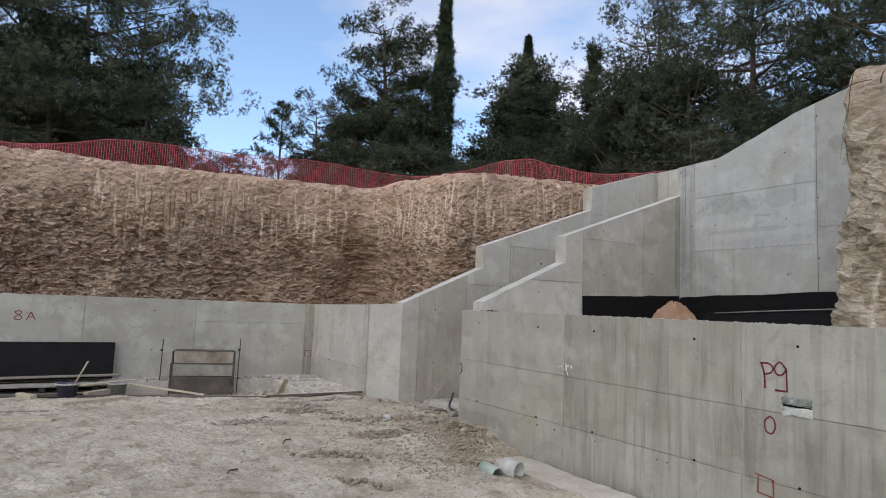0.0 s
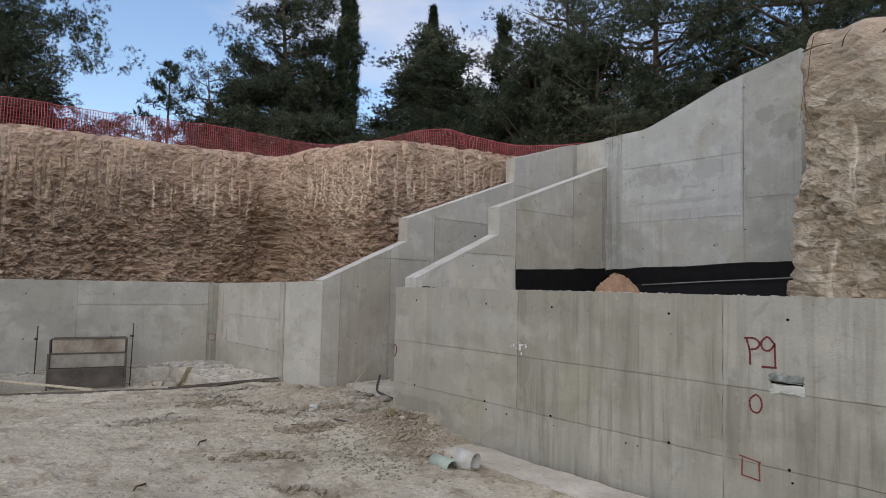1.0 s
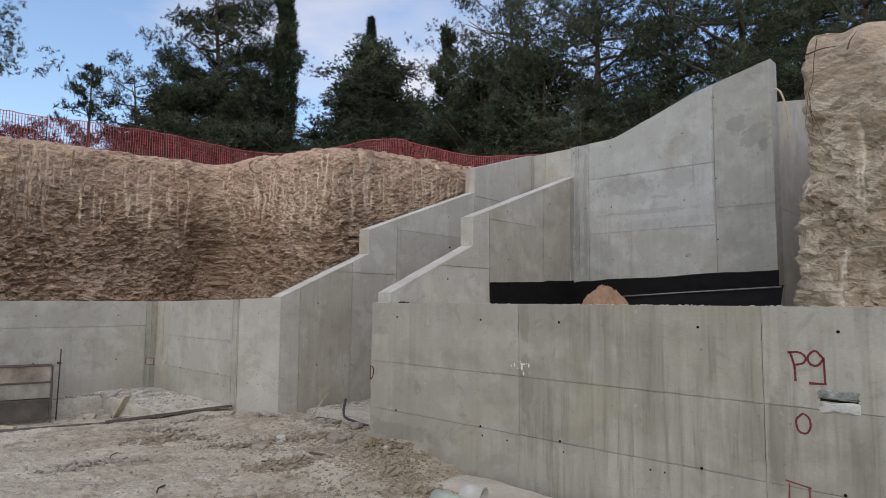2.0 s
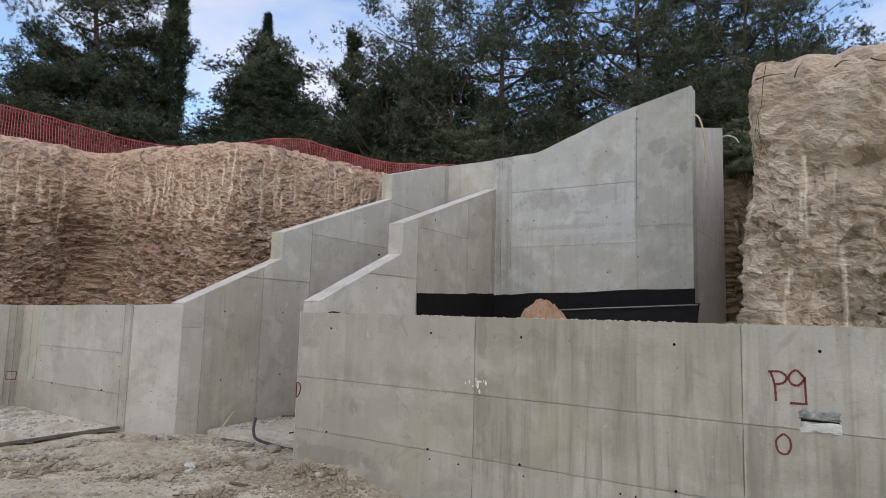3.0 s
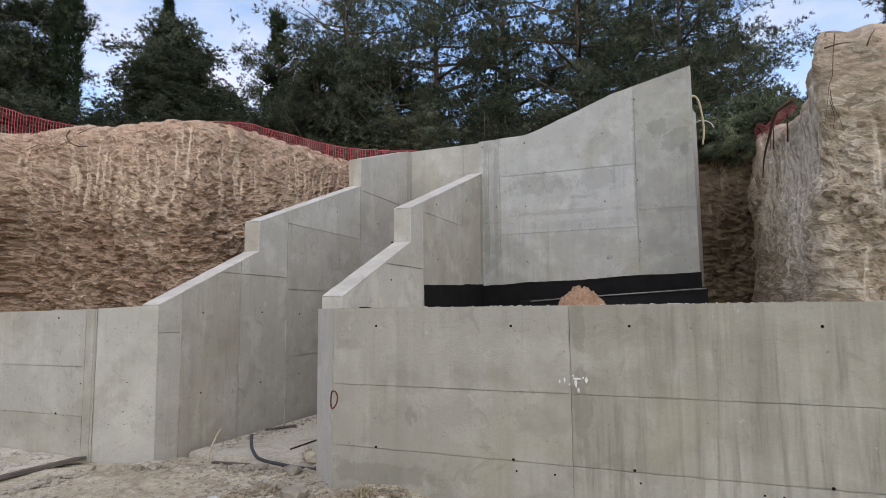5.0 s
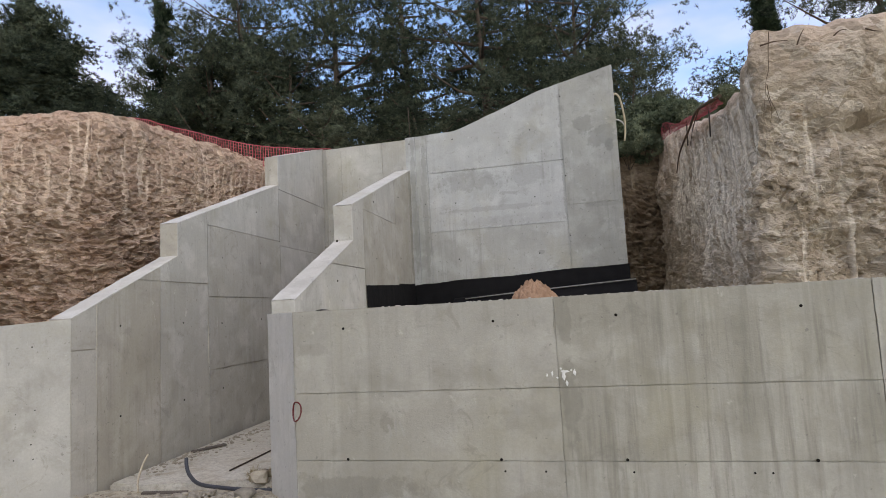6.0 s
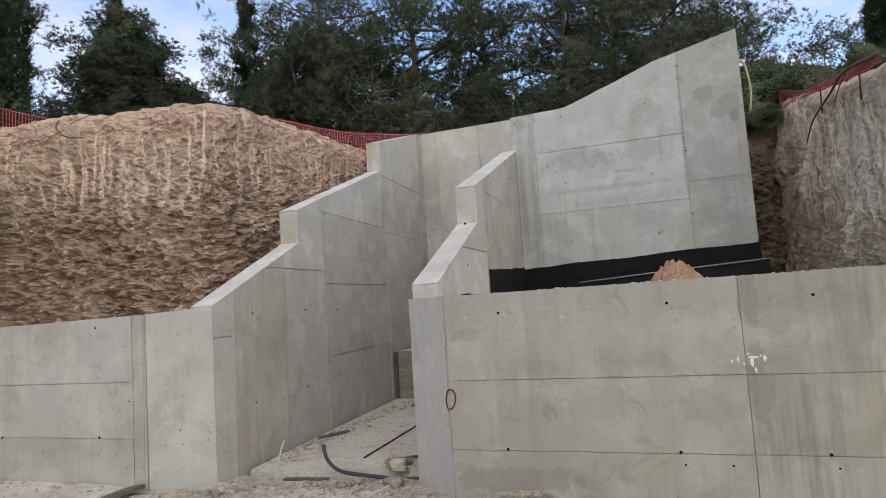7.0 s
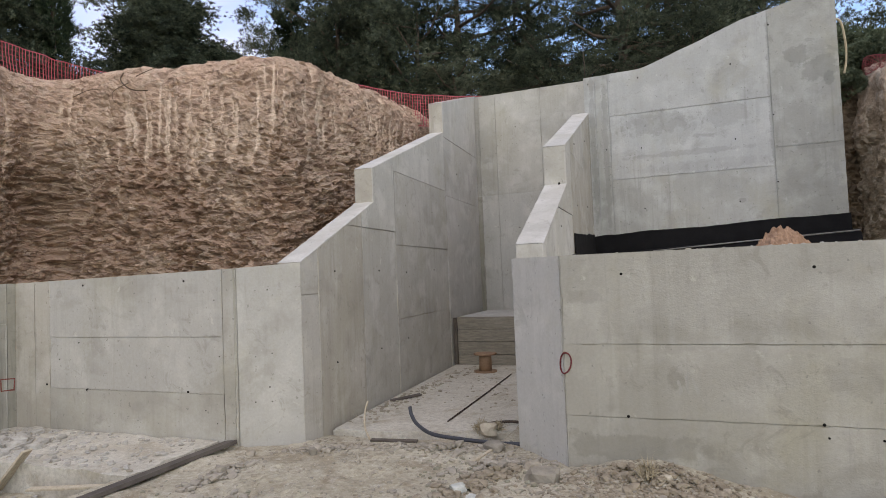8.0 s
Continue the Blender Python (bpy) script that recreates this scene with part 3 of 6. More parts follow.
def cap(top, m, profile, thick, seed):
    """Roughly trowelled top skin of a parapet, its edges uneven, one piece for each slope."""
    for i, ((u0, z0), (u1, z1)) in enumerate(zip(profile, profile[1:])):
        if u1 - u0 < 0.01:
            continue
        nu, nd = int((u1 - u0) / 0.025) + 2, 8
        u, v = np.meshgrid(np.linspace(u0, u1, nu), np.linspace(0, 1, nd), indexing="ij")
        lip = 0.007 * (fbm(u * 14, v * 0 + 3, 0, 3, seed + i) - 0.4)
        back = 0.007 * (fbm(u * 14, v * 0 + 9, 0, 3, seed + i) - 0.4)
        dp = -0.004 - lip + (thick + 0.008 + lip + back) * v
        z = z0 + (z1 - z0) * (u - u0) / (u1 - u0) + 0.004 + 0.014 * np.clip(fbm(u * 9, v * 3, 0, 4, seed + 5) - 0.38, 0, 1)
        low = z0 + (z1 - z0) * (u - u0) / (u1 - u0) - 0.012 * np.clip(fbm(u * 22, 5, 0, 3, seed + 7), 0, 1)
        rows = np.concatenate([np.stack([u, dp, z], -1), np.stack([u, dp, low], -1)[:, [nd - 1, 0]]], 1)
        rows = np.concatenate([rows, rows[:, :1]], 1)
        pts = [tuple(m @ Vector(q)) for q in rows.reshape(-1, 3)]
        part("cap", raw_mesh("cap", pts, grid_faces(nu, nd + 3)), CONCRETE_TOP, top, "pale rough trowelled top")


def near_x(y):      # face of the inner parapet towards the terrace
    return -0.340 - 0.041 * y


def stair_x(y):     # inner face of the outer parapet
    return -2.83 - 0.066 * y


rows_front = [0.35, 1.655, 2.62, 3.92, 4.88, 6.18, 7.15, 8.45]
FX = -0.12
wall_front, M_FRONT = wall(
    "wall_front", "grey cast concrete retaining wall with panel joints", (FX, 0), (13.0, 0), [(0, 1.775), (13.12, 1.79)], -0.4, 0.34,
    [2.15 - FX, 4.39 - FX, 6.63 - FX, 8.9 - FX], [0.505, 1.068],
    [(x - FX, z) for x in rows_front for z in (1.61, 0.515)] + [(x - FX, 0.425, 0.008) for x in (1.68, 2.0, 2.66, 3.5, 3.62, 4.9)],
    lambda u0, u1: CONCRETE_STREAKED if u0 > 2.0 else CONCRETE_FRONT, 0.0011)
# Lighter than the front wall: the sky's light here is in the colour.
wall("wall_chamfer", "narrow angled end of the grey concrete wall", (-0.66, 0.51), (FX, 0), [(0, 1.78), (0.743, 1.775)], -0.3, 0.25,
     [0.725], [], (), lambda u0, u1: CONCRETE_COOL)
y0, y1 = 0.52, 5.42
inner_line = [(0, 1.905), (1.745, 2.665), (1.7451, 3.12), (4.907, 4.25)]
inner, m_inner = wall("parapet_inner", "stepped sloping concrete parapet beside the stair", (near_x(y0), y0), (near_x(y1), y1),
     inner_line, 0.0, 0.25,
     [2.17, 3.78, 4.74, 4.84], [(2.1, 3.8, 3.13), (0, 2.2, 2.325)], [(4.0, 3.6), (2.67, 3.31), (4.0, 2.6), (2.7, 2.5), (1.155, 2.13), (1.2, 2.6)],
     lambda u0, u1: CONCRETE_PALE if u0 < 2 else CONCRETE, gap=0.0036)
cap(inner, m_inner, inner_line, 0.25, 41)
outer_line = [(0, 1.845), (1.89, 2.655), (1.8901, 3.11), (5.12, 4.262), (5.1201, 4.815), (7.536, 5.56)]
# Panels differ in tone; pale also lifts weak light, warm also holds shade.
outer, m_outer = wall("parapet_outer", "tall stepped concrete wall along the stair", (stair_x(0.38), 0.38), (stair_x(7.9), 7.9),
     outer_line, -0.3, 0.26,
     [0.38, 1.5, 2.63, 5.1201], [(0, 0.4, 1.51), (0.3, 2.7, 2.30), (2.6, 5.2, 1.05), (2.6, 5.2, 2.115), (2.6, 5.2, 3.18), (5.0, 7.6, 3.10), (5.0, 7.6, 4.18)],
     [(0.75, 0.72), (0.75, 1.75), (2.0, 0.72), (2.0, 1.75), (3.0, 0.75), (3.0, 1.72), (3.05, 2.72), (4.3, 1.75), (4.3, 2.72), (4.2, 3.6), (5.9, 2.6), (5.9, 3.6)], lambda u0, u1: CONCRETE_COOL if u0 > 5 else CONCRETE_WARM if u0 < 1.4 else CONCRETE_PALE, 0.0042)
cap(outer, m_outer, outer_line, 0.26, 51)
wall("wall_chamfer_left", "angled concrete corner panel beside the stair wall", (-3.28, -0.136), (-2.855, 0.38), [(0, 1.802), (0.668, 1.845)], -0.3, 0.25,
     [0.03], [], [(0.33, 1.58, 0.007), (0.33, 0.62, 0.007), (0.19, 0.49, 0.006), (0.35, 0.475, 0.006), (0.36, 0.95, 0.006), (0.2, 0.93, 0.005)])
WX = -6.36
wall("wall_left", "grey cast concrete retaining wall above a footing", (WX, -0.16), (-3.28, -0.136), [(0, 1.755), (3.08, 1.802)], -0.3, 0.3,
     [0.32, 0.55, 2.95], [(0.5, 3.0, 1.14), (0.5, 3.0, 0.585)], [(1.075, 1.70), (2.475, 1.70), (1.11, 0.578), (2.50, 0.595), (0.5, 0.62)] + [(u, z, 0.006) for u, z in ((2.72, 0.42), (2.86, 0.3), (2.9, 0.95), (2.85, 1.5), (0.7, 0.9), (1.0, 1.08))],
     lambda u0, u1: CONCRETE_WARM if u0 < 0.5 else CONCRETE, 0.0024)
wall("wall_west", "long grey concrete retaining wall behind the stored boards", (WX, -16.0), (WX, -0.16), [(0, 1.72), (15.84, 1.755)], -0.4, 0.3,
     [15.84 - d for d in (0.1, 0.2, 2.6, 4.66, 7.0, 9.4)], [(13.2, 15.8, 1.3), (6, 11, 1.25)],
     [(15.84 - d, z) for d in (0.7, 2.0, 3.4, 4.9) for z in (1.5, 0.7)])
wall("wall_stair_back", "concrete wall closing the top of the stair", (-3.36, 7.86), (-0.62, 7.6), [(0, 5.53), (2.752, 5.46)], 0.6, 0.3,
     [0.12, 0.50, 1.515], [3.335], [(0.95, 2.6), (0.95, 4.75), (2.1, 4.3)], lambda u0, u1: CONCRETE_PALE, 0.0045)
BX = -0.62
wall("wall_back", "tall grey concrete wall with a curved rising top", (BX, 5.40), (3.03, 5.39),
     [(0, 4.835), (0.85, 4.85), (1.0, 4.88), (1.2, 4.945), (1.45, 5.035), (1.75, 5.135), (2.4, 5.37), (3.65, 5.655)], 1.2, 0.31,
     [0.18, 0.39, 2.755], [(0.35, 2.77, 3.09), (0.35, 2.77, 4.135), (2.7, 3.7, 3.36), (0, 0.4, 3.315)],
     [(x - BX, z) for x, z in ((0.25, 2.59), (0.245, 3.57), (0.245, 4.71), (1.63, 2.59), (1.617, 3.55), (1.607, 4.71),
                               (2.15, 3.855), (2.155, 2.845), (2.15, 5.22), (-0.3, 3.6), (-0.55, 4.72))], lambda u0, u1: CONCRETE_BACK_END if u0 > 2.7 else CONCRETE_BACK, 0.0024)
wall("wall_stair_side", "concrete side wall at the head of the stair", (-0.64, 7.6), (-0.52, 5.72), [(0, 5.46), (1.884, 4.84)], 1.0, 0.28)
# The pale tone makes up in colour for light the bank keeps off.
wall("wall_return", "smooth concrete return wall behind the tall wall", (3.03, 5.70), (3.03, 8.5), [(0, 5.03), (2.8, 5.78)], 1.2, 0.3,
     [], [3.3], (), lambda u0, u1: CONCRETE_TOP, 0.0024)

def flakes(x, y, seed):
    """Broken chips: every cell of a jittered grid stands out by its own amount and leans its own way."""
    x = x + 1.1 * (fbm(x * 0.6, y * 0.6, 0, 3, seed + 1) - 0.45) * 2
    y = y + 1.1 * (fbm(x * 0.6 + 9, y * 0.6, 3, 3, seed + 2) - 0.45) * 2
    i, j = np.floor(x), np.floor(y)
    best, out = np.full(x.shape, 9.0), np.zeros(x.shape)
    for di in (-1, 0, 1):
        for dj in (-1, 0, 1):
            a, c = i + di, j + dj
            px, py = a + vnoise(a, c, 1, seed), c + vnoise(a, c, 2, seed)
            dist = (x - px) ** 2 + (y - py) ** 2
            near = dist < best
            h = vnoise(a, c, 3, seed) - 0.5 + (x - px) * (vnoise(a, c, 4, seed) - 0.5) * 0.5 + (y - py) * (vnoise(a, c, 5, seed) - 0.25) * 0.7
            out, best = np.where(near, h, out), np.where(near, dist, best)
    return out


# ---- ground ----
def ground_z(x, y):
    near = np.clip((9.4 - x) / 0.8, 0, 1) * np.clip((y + 7.9) / 0.8, 0, 1) * np.clip((x + 7.5), 0, 1) * np.clip(2.2 - y, 0, 1)
    z = 0.10 + 0.10 * (fbm(x * 0.35, y * 0.35, 0, 3, 5) - 0.45) + 0.05 * (fbm(x * 1.6, y * 1.6, 0, 4, 9) - 0.47)
    z = z + near * 0.05 * (fbm(x * 4.5, y * 4.5, 0, 4, 21) - 0.45) + near * 0.06 * np.clip(fbm(x * 9, y * 9, 2, 3, 25) - 0.46, 0, 1)
    rough = near * np.clip((fbm(x * 0.9, y * 0.9, 6, 3, 61) - 0.36) * 5, 0.15, 1)
    z = z + rough * (0.020 * flakes(x * 5.5, y * 5.5, 63) + 0.012 * flakes(x * 13 + 5, y * 13, 65))
    z = z + 0.115 * np.exp(-((x - 0.42) / 0.40) ** 2 - ((y + 0.05) / 0.5) ** 2) * (1 + 0.5 * (fbm(x * 7, y * 7, 5, 3, 29) - 0.45))
    z = z - 0.11 * np.exp(-((x + 2.0) / 0.65) ** 2 - ((y - 0.62) / 0.28) ** 2) - 0.06 * np.clip((x - 0.9) / 0.5, 0, 1) * np.clip((y + 0.7) / 0.5, 0, 1) * np.clip((6.0 - x) / 2, 0, 1)
    z = z + 0.06 * np.exp(-((x - 0.2) / 1.1) ** 2 - ((y + 0.9) / 0.8) ** 2)
    z = z - 0.05 * np.clip((x - 1.0) / 1.0, 0, 1) * np.clip((y + 1.6) / 1.2, 0, 1)
    z = z - 0.10 * np.exp(-((x + 2.9) / 0.6) ** 2 - ((y - 0.3) / 0.5) ** 2)
    t = np.clip((-3.42 - 0.13 * (-y) * (y < 0) - x) / 0.14, 0, 1) * np.clip((-0.25 - y) / 0.2, 0, 1)
    m = np.clip((x + 2.95 + 0.066 * y) / 0.1, 0, 1) * np.clip((-0.85 - x) / 0.1, 0, 1) * np.clip((y - 0.35) / 0.6, 0, 1)
    z = z * (1 - m) + (-0.05 + 0.03 * (fbm(x * 5, y * 5, 0, 3, 41) - 0.4)) * m
    return z * (1 - t) + (-0.13 + 0.05 * (fbm(x * 3, y * 3, 0, 3, 33) - 0.4)) * t


def spread(lo, hi, step, far):
    mid = np.arange(lo, hi + 1e-6, step)
    out, d = [], step
    while d < far:
        d *= 1.35
        out.append(d)
    return np.concatenate([lo - np.cumsum(out)[::-1], mid, hi + np.cumsum(out)])


gx, gy = spread(-6.4, 9.6, 0.038, 90), spread(-8.0, 1.2, 0.038, 90)
GX, GY = np.meshgrid(gx, gy, indexing="ij")
GZ = ground_z(GX, GY)
part("ground", raw_mesh("ground", np.stack([GX, GY, GZ], -1).reshape(-1, 3),
                        grid_faces(len(gx), len(gy)), False), GROUND)
tagged(bpy.data.objects["ground"], "pale trodden earth of the excavation floor with stones", "ground", kind="structure")

# stair floor and landing
floor = thing("stair_floor", "dusty concrete floor slab between the stair walls", "floor", kind="structure")
bm = bmesh.new()
ring = [(stair_x(0.8) + 0.02, 0.92), (-2.38, 0.87), (-0.86, 1.22), (-1.05, 5.6), (stair_x(5.6) + 0.02, 5.6)]
lowv = [bm.verts.new((x, y, -0.2)) for x, y in ring]
upv = [bm.verts.new((x, y, 0.03)) for x, y in ring]
bm.faces.new(upv)
for i in range(5):
    bm.faces.new((lowv[i], lowv[(i + 1) % 5], upv[(i + 1) % 5], upv[i]))
bmesh.ops.bevel(bm, geom=[e for e in bm.edges if all(v.co.z > -0.1 for v in e.verts)], offset=0.02, segments=2, affect="EDGES")
part("slab", bm, DUSTY, floor)
land = thing("stair_landing", "concrete stair landing still in its board formwork", "landing", kind="structure")
part("block", box(stair_x(7.4) + 0.2, -0.98, 5.66, 7.58, -0.1, 0.885, 0.01), CONCRETE_RAW, land)
for i, (z0, z1) in enumerate(((0.005, 0.21), (0.218, 0.44), (0.448, 0.66), (0.668, 0.88))):
    part("board", box(stair_x(5.6) + 0.09, -1.0, 5.615 - 0.004 * (i % 2), 5.658, z0, z1, 0.004), WOOD_BOARD, land)
part("post", box(stair_x(5.6) + 0.02, stair_x(5.6) + 0.085, 5.59, 5.655, 0.002, 0.87, 0.004), WOOD_DARK, land)

# terrace behind the front wall
tx, ty = np.arange(-0.9, 13.01, 0.12), np.concatenate([np.arange(0.33, 5.5, 0.12), np.arange(5.5, 14.1, 0.3)])
TX, TY = np.meshgrid(tx, ty, indexing="ij")
TZ = 1.70 + 0.07 * (fbm(TX * 1.2, TY * 1.2, 0, 4, 3) - 0.45) + 0.25 * np.clip((TY - 6.5) / 5, 0, 1)
inside = (TX > near_x(TY) - 0.15) | (TY > 5.5)
inside &= ~((TX < 3.0) & (TY > 5.6))
part("terrace", raw_mesh("terrace", np.stack([TX, TY, TZ], -1).reshape(-1, 3),
                         grid_faces(len(tx), len(ty), inside[:-1, :-1]), True), GROUND)
tagged(bpy.data.objects["terrace"], "earth terrace behind the front retaining wall", "ground", kind="structure")


# ---- cut banks ----
def bank(name, label, line, top, base, seed, step=0.021, rise=0.017, lip=0.5, rounds=3, mt=None, gouges=6, calm=1.3, flat=1.0, heads=(0.05, 1.3), thick=(0.022, 0.06), dents=(), relief=1.0, streaks=(), fine=1.0, lumps=0.0, bulge=0.0, run_half=(0.012, 0.032)):
    """A bank cut with an excavator: the face follows the plan line, faces its left side away."""
    pts = [Vector((*p, 0)) for p in line]
    s, plan = [], []
    for p, q in zip(pts, pts[1:]):
        n = max(2, int((q - p).length / step))
        for k in range(n):
            plan.append(p + (q - p) * k / n)
    plan.append(pts[-1])
    xy = np.array([(p.x, p.y) for p in plan])
    for _ in range(rounds):                 # soften the corners
        k = 9
        pad = np.concatenate([np.repeat(xy[:1], k, 0), xy, np.repeat(xy[-1:], k, 0)])
        smooth = np.stack([np.convolve(pad[:, c], np.ones(2 * k + 1) / (2 * k + 1), "valid") for c in (0, 1)], 1)
        smooth[0], smooth[-1] = xy[0], xy[-1]
        xy = smooth
    way = np.gradient(xy, axis=0)
    way /= np.linalg.norm(way, axis=1)[:, None]
    out = np.stack([way[:, 1], -way[:, 0]], 1)       # to the right of the line: the open side
    s = np.concatenate([[0], np.cumsum(np.linalg.norm(np.diff(xy, axis=0), axis=1))])
    crest = np.array([top(x, y) for x, y in xy]) + 0.10 * (fbm(s * 0.8, 0, seed, 4, seed) - 0.47) + 0.09 * (fbm(s * 5, 3, 0, 3, seed) - 0.45)
    rows = int((crest.max() - base) / rise)
    f = np.linspace(0, 1, rows)[:, None]
    Z = base + (crest[None] - base) * f
    S = np.broadcast_to(s[None], Z.shape)
    X, Y = np.broadcast_to(xy[None, :, 0], Z.shape), np.broadcast_to(xy[None, :, 1], Z.shape)
    low = np.clip((crest[None] - Z - 0.3) / calm, 0.25, 1)
    chips = 0.10 * flakes(S * 4.6 * fine, Z * 9.5 * fine * flat, seed + 20) / fine + 0.115 * flakes(S * 10 * fine + 3, Z * 17 * fine * flat, seed + 30) / fine
    chips += 0.10 * (np.abs(fbm(S * 9, Z * 15, 8, 3, seed + 40) - 0.45) - 0.08)
    d = 0.30 * (fbm(S * 0.55, Z * 0.5, 0, 3, seed + 2) - 0.45) + 0.18 * (fbm(S * 2.1, Z * 1.6, 0, 3, seed + 13) - 0.45)
    d += low * chips * (0.4 + 1.1 * np.clip(fbm(S * 1.3, Z * 1.5, 4, 3, seed + 15), 0, 1)) + 0.07 * (fbm(S * 12, Z * 17, 0, 3, seed + 7) - 0.44)
    d *= np.interp(s, *relief)[None] if isinstance(relief, tuple) else relief
    d += bulge * (fbm(S * 1.7, Z * 1.5, 2, 4, seed + 25) - 0.56)
    if lumps:                                # rounded clods parted by sharp creases
        U = S + 0.55 * (fbm(S * 2.3, Z * 2.3, 3, 3, seed + 70) - 0.45) + 0.2 * Z
        V = Z + 0.55 * (fbm(S * 2.1, Z * 2.1, 5, 3, seed + 71) - 0.45) - 0.25 * S
        billow = sum(0.6 ** k * np.abs(2 * vnoise(U * 4.3 * 1.9 ** k + 3 * k, V * 3.9 * 1.9 ** k, 9, seed + 61 + k) - 1) for k in range(3))
        d += np.clip(low * 1.25 - 0.2, 0.06, 1) * lumps * (billow - 0.9)
    for ds, dz, rs, rz, deep in dents:
        d -= deep * np.exp(-((S - ds) / rs) ** 2 - ((Z - dz) / rz) ** 2) * (0.6 + 0.8 * fbm(S * 3, Z * 3, 6, 3, seed + 17))
    pull = np.random.default_rng(seed + 50)
    scrape, runs = np.zeros(Z.shape), np.zeros(Z.shape)
    for _ in range(int(s[-1] * gouges)):
        at = pull.uniform(0, s[-1])
        if fbm(at * 0.45, 7, 0, 3, seed + 3) < 0.42:
            continue
        head, ln, half = pull.uniform(*heads), pull.uniform(0.4, 1.5), pull.uniform(*thick)
        c0, c1 = np.searchsorted(s, (at - 0.3, at + 0.3))
        deep = crest[None, c0:c1] - Z[:, c0:c1]
        drift = at + pull.normal(0, 0.04) * (deep - head) + 0.012 * (fbm(deep * 2.5, at * 7, 0, 2, seed) - 0.4)
        wear = 0.65 + 0.6 * fbm(deep * 2, at * 5, 1, 3, seed + 6)
        m = np.clip((half * wear - np.abs(s[None, c0:c1] - drift)) / 0.018, 0, 1) * np.clip((deep - head) / 0.1, 0, 1) * np.clip((head + ln - deep) / 0.4, 0, 1)
        scrape[:, c0:c1] = np.maximum(scrape[:, c0:c1], m)
    for s0, s1, count in streaks:            # dense thin runs of pale clay
        for _ in range(count):
            at, head, ln, half = pull.uniform(s0, s1), pull.uniform(0.15, 1.6), pull.uniform(0.25, 1.1), pull.uniform(*run_half)
            c0, c1 = np.searchsorted(s, (at - 0.12, at + 0.12))
            deep = crest[None, c0:c1] - Z[:, c0:c1]
            m = np.clip((half - np.abs(s[None, c0:c1] - at - 0.02 * (fbm(deep * 3, at * 7, 0, 2, seed) - 0.4))) / 0.014, 0, 1) * np.clip((deep - head) / 0.1, 0, 1) * np.clip((head + ln - deep) / 0.2, 0, 1)
            runs[:, c0:c1] = np.maximum(runs[:, c0:c1], m * pull.uniform(0.5, 1))
    d = d * (1 - 0.55 * np.maximum(scrape, runs)) - 0.05 * scrape - 0.02 * runs
    d += 0.12 * (1 - f) - 0.05
    d -= 0.14 * np.clip((f - 0.93) / 0.07, 0, 1) ** 2
    jag = 0.05 * (fbm(S * 3, Z * 4, 5, 3, seed + 9) - 0.45)
    P = np.stack([X + out[None, :, 0] * d + way[None, :, 0] * jag, Y + out[None, :, 1] * d + way[None, :, 1] * jag, Z + 0.04 * (fbm(S * 5, Z * 5, 2, 3, seed + 8) - 0.45) * (1 - f)], -1)
    roll = []
    for back, drop in ((0.10, -0.012), (0.25, -0.03), (0.5, -0.05), (0.9, -0.12), (1.3, -0.3)):
        edge = P[-1].copy()
        edge[:, :2] -= out * back * lip * 2
        edge[:, 2] += drop + 0.08 * (fbm(s * 3, back * 9, 0, 3, seed + 12) - 0.45)
        roll.append(edge)
    P = np.concatenate([P, np.array(roll)])
    me = raw_mesh(name, P.reshape(-1, 3), grid_faces(P.shape[0], P.shape[1])[:, ::-1], False)
    me.attributes.new("scrape", "FLOAT", "POINT").data.foreach_set("value", np.concatenate([np.maximum(scrape, runs).ravel(), np.zeros(len(roll) * len(s))]))
    part(name, me, mt or SOIL)
    return tagged(bpy.data.objects[name], label, "earth bank", kind="structure")


def top_left(x, y):
    if x > -4.7:
        return float(np.interp(y, [2.2, 3.0, 4.0, 5.0, 6.0, 7.5, 9.3], [4.99, 5.07, 5.15, 5.19, 5.25, 5.30, 5.3]))
    if y > 1.9:
        return float(np.interp(x, [-8.9, -7.5, -6.2, -5.2, -4.7], [5.25, 5.22, 5.15, 5.09, 5.02]))
    return float(np.interp(y, [-13, -4, -1, 1, 2], [5.0, 5.06, 5.13, 5.21, 5.25]))


def top_right(x, y):
    if y < 2.1 or x > 4.5:
        return 4.56
    return float(np.interp(y, [2.1, 2.4, 3.0, 4.3, 6, 9, 12], [4.5, 4.24, 4.22, 4.38, 4.7, 5.33, 5.7]))


bank("bank_left", "cut brown earth bank with layered clods and tool marks", [(-8.95, -9.5), (-8.95, 2.32), (-4.42, 2.32), (-4.42, 9.3)], top_left, 0.2, 11, gouges=12, heads=(0.04, 1.1), thick=(0.016, 0.045), relief=1.15,
     dents=((11.4, 3.0, 0.45, 1.1, 0.42), (12.1, 2.6, 0.3, 0.9, 0.25), (9.7, 2.5, 0.5, 0.5, 0.15)))
bank("bank_right", "pale cut earth bank with hanging roots and tool marks", [(3.95, 9.4), (4.24, 6.0), (4.22, 1.92), (12.5, 1.86)], top_right, 1.3, 31, rounds=1, mt=SOIL_PALE, gouges=6, calm=1.5, flat=0.6, heads=(0.5, 2.4), thick=(0.014, 0.034), relief=((7.1, 7.7), (0.65, 0.85)), fine=1.3, lumps=0.03, bulge=0.30, run_half=(0.016, 0.046), streaks=((2.0, 7.4, 420),), dents=((8.4, 3.35, 0.35, 0.12, 0.22), (8.1, 2.0, 0.3, 0.3, 0.12)))


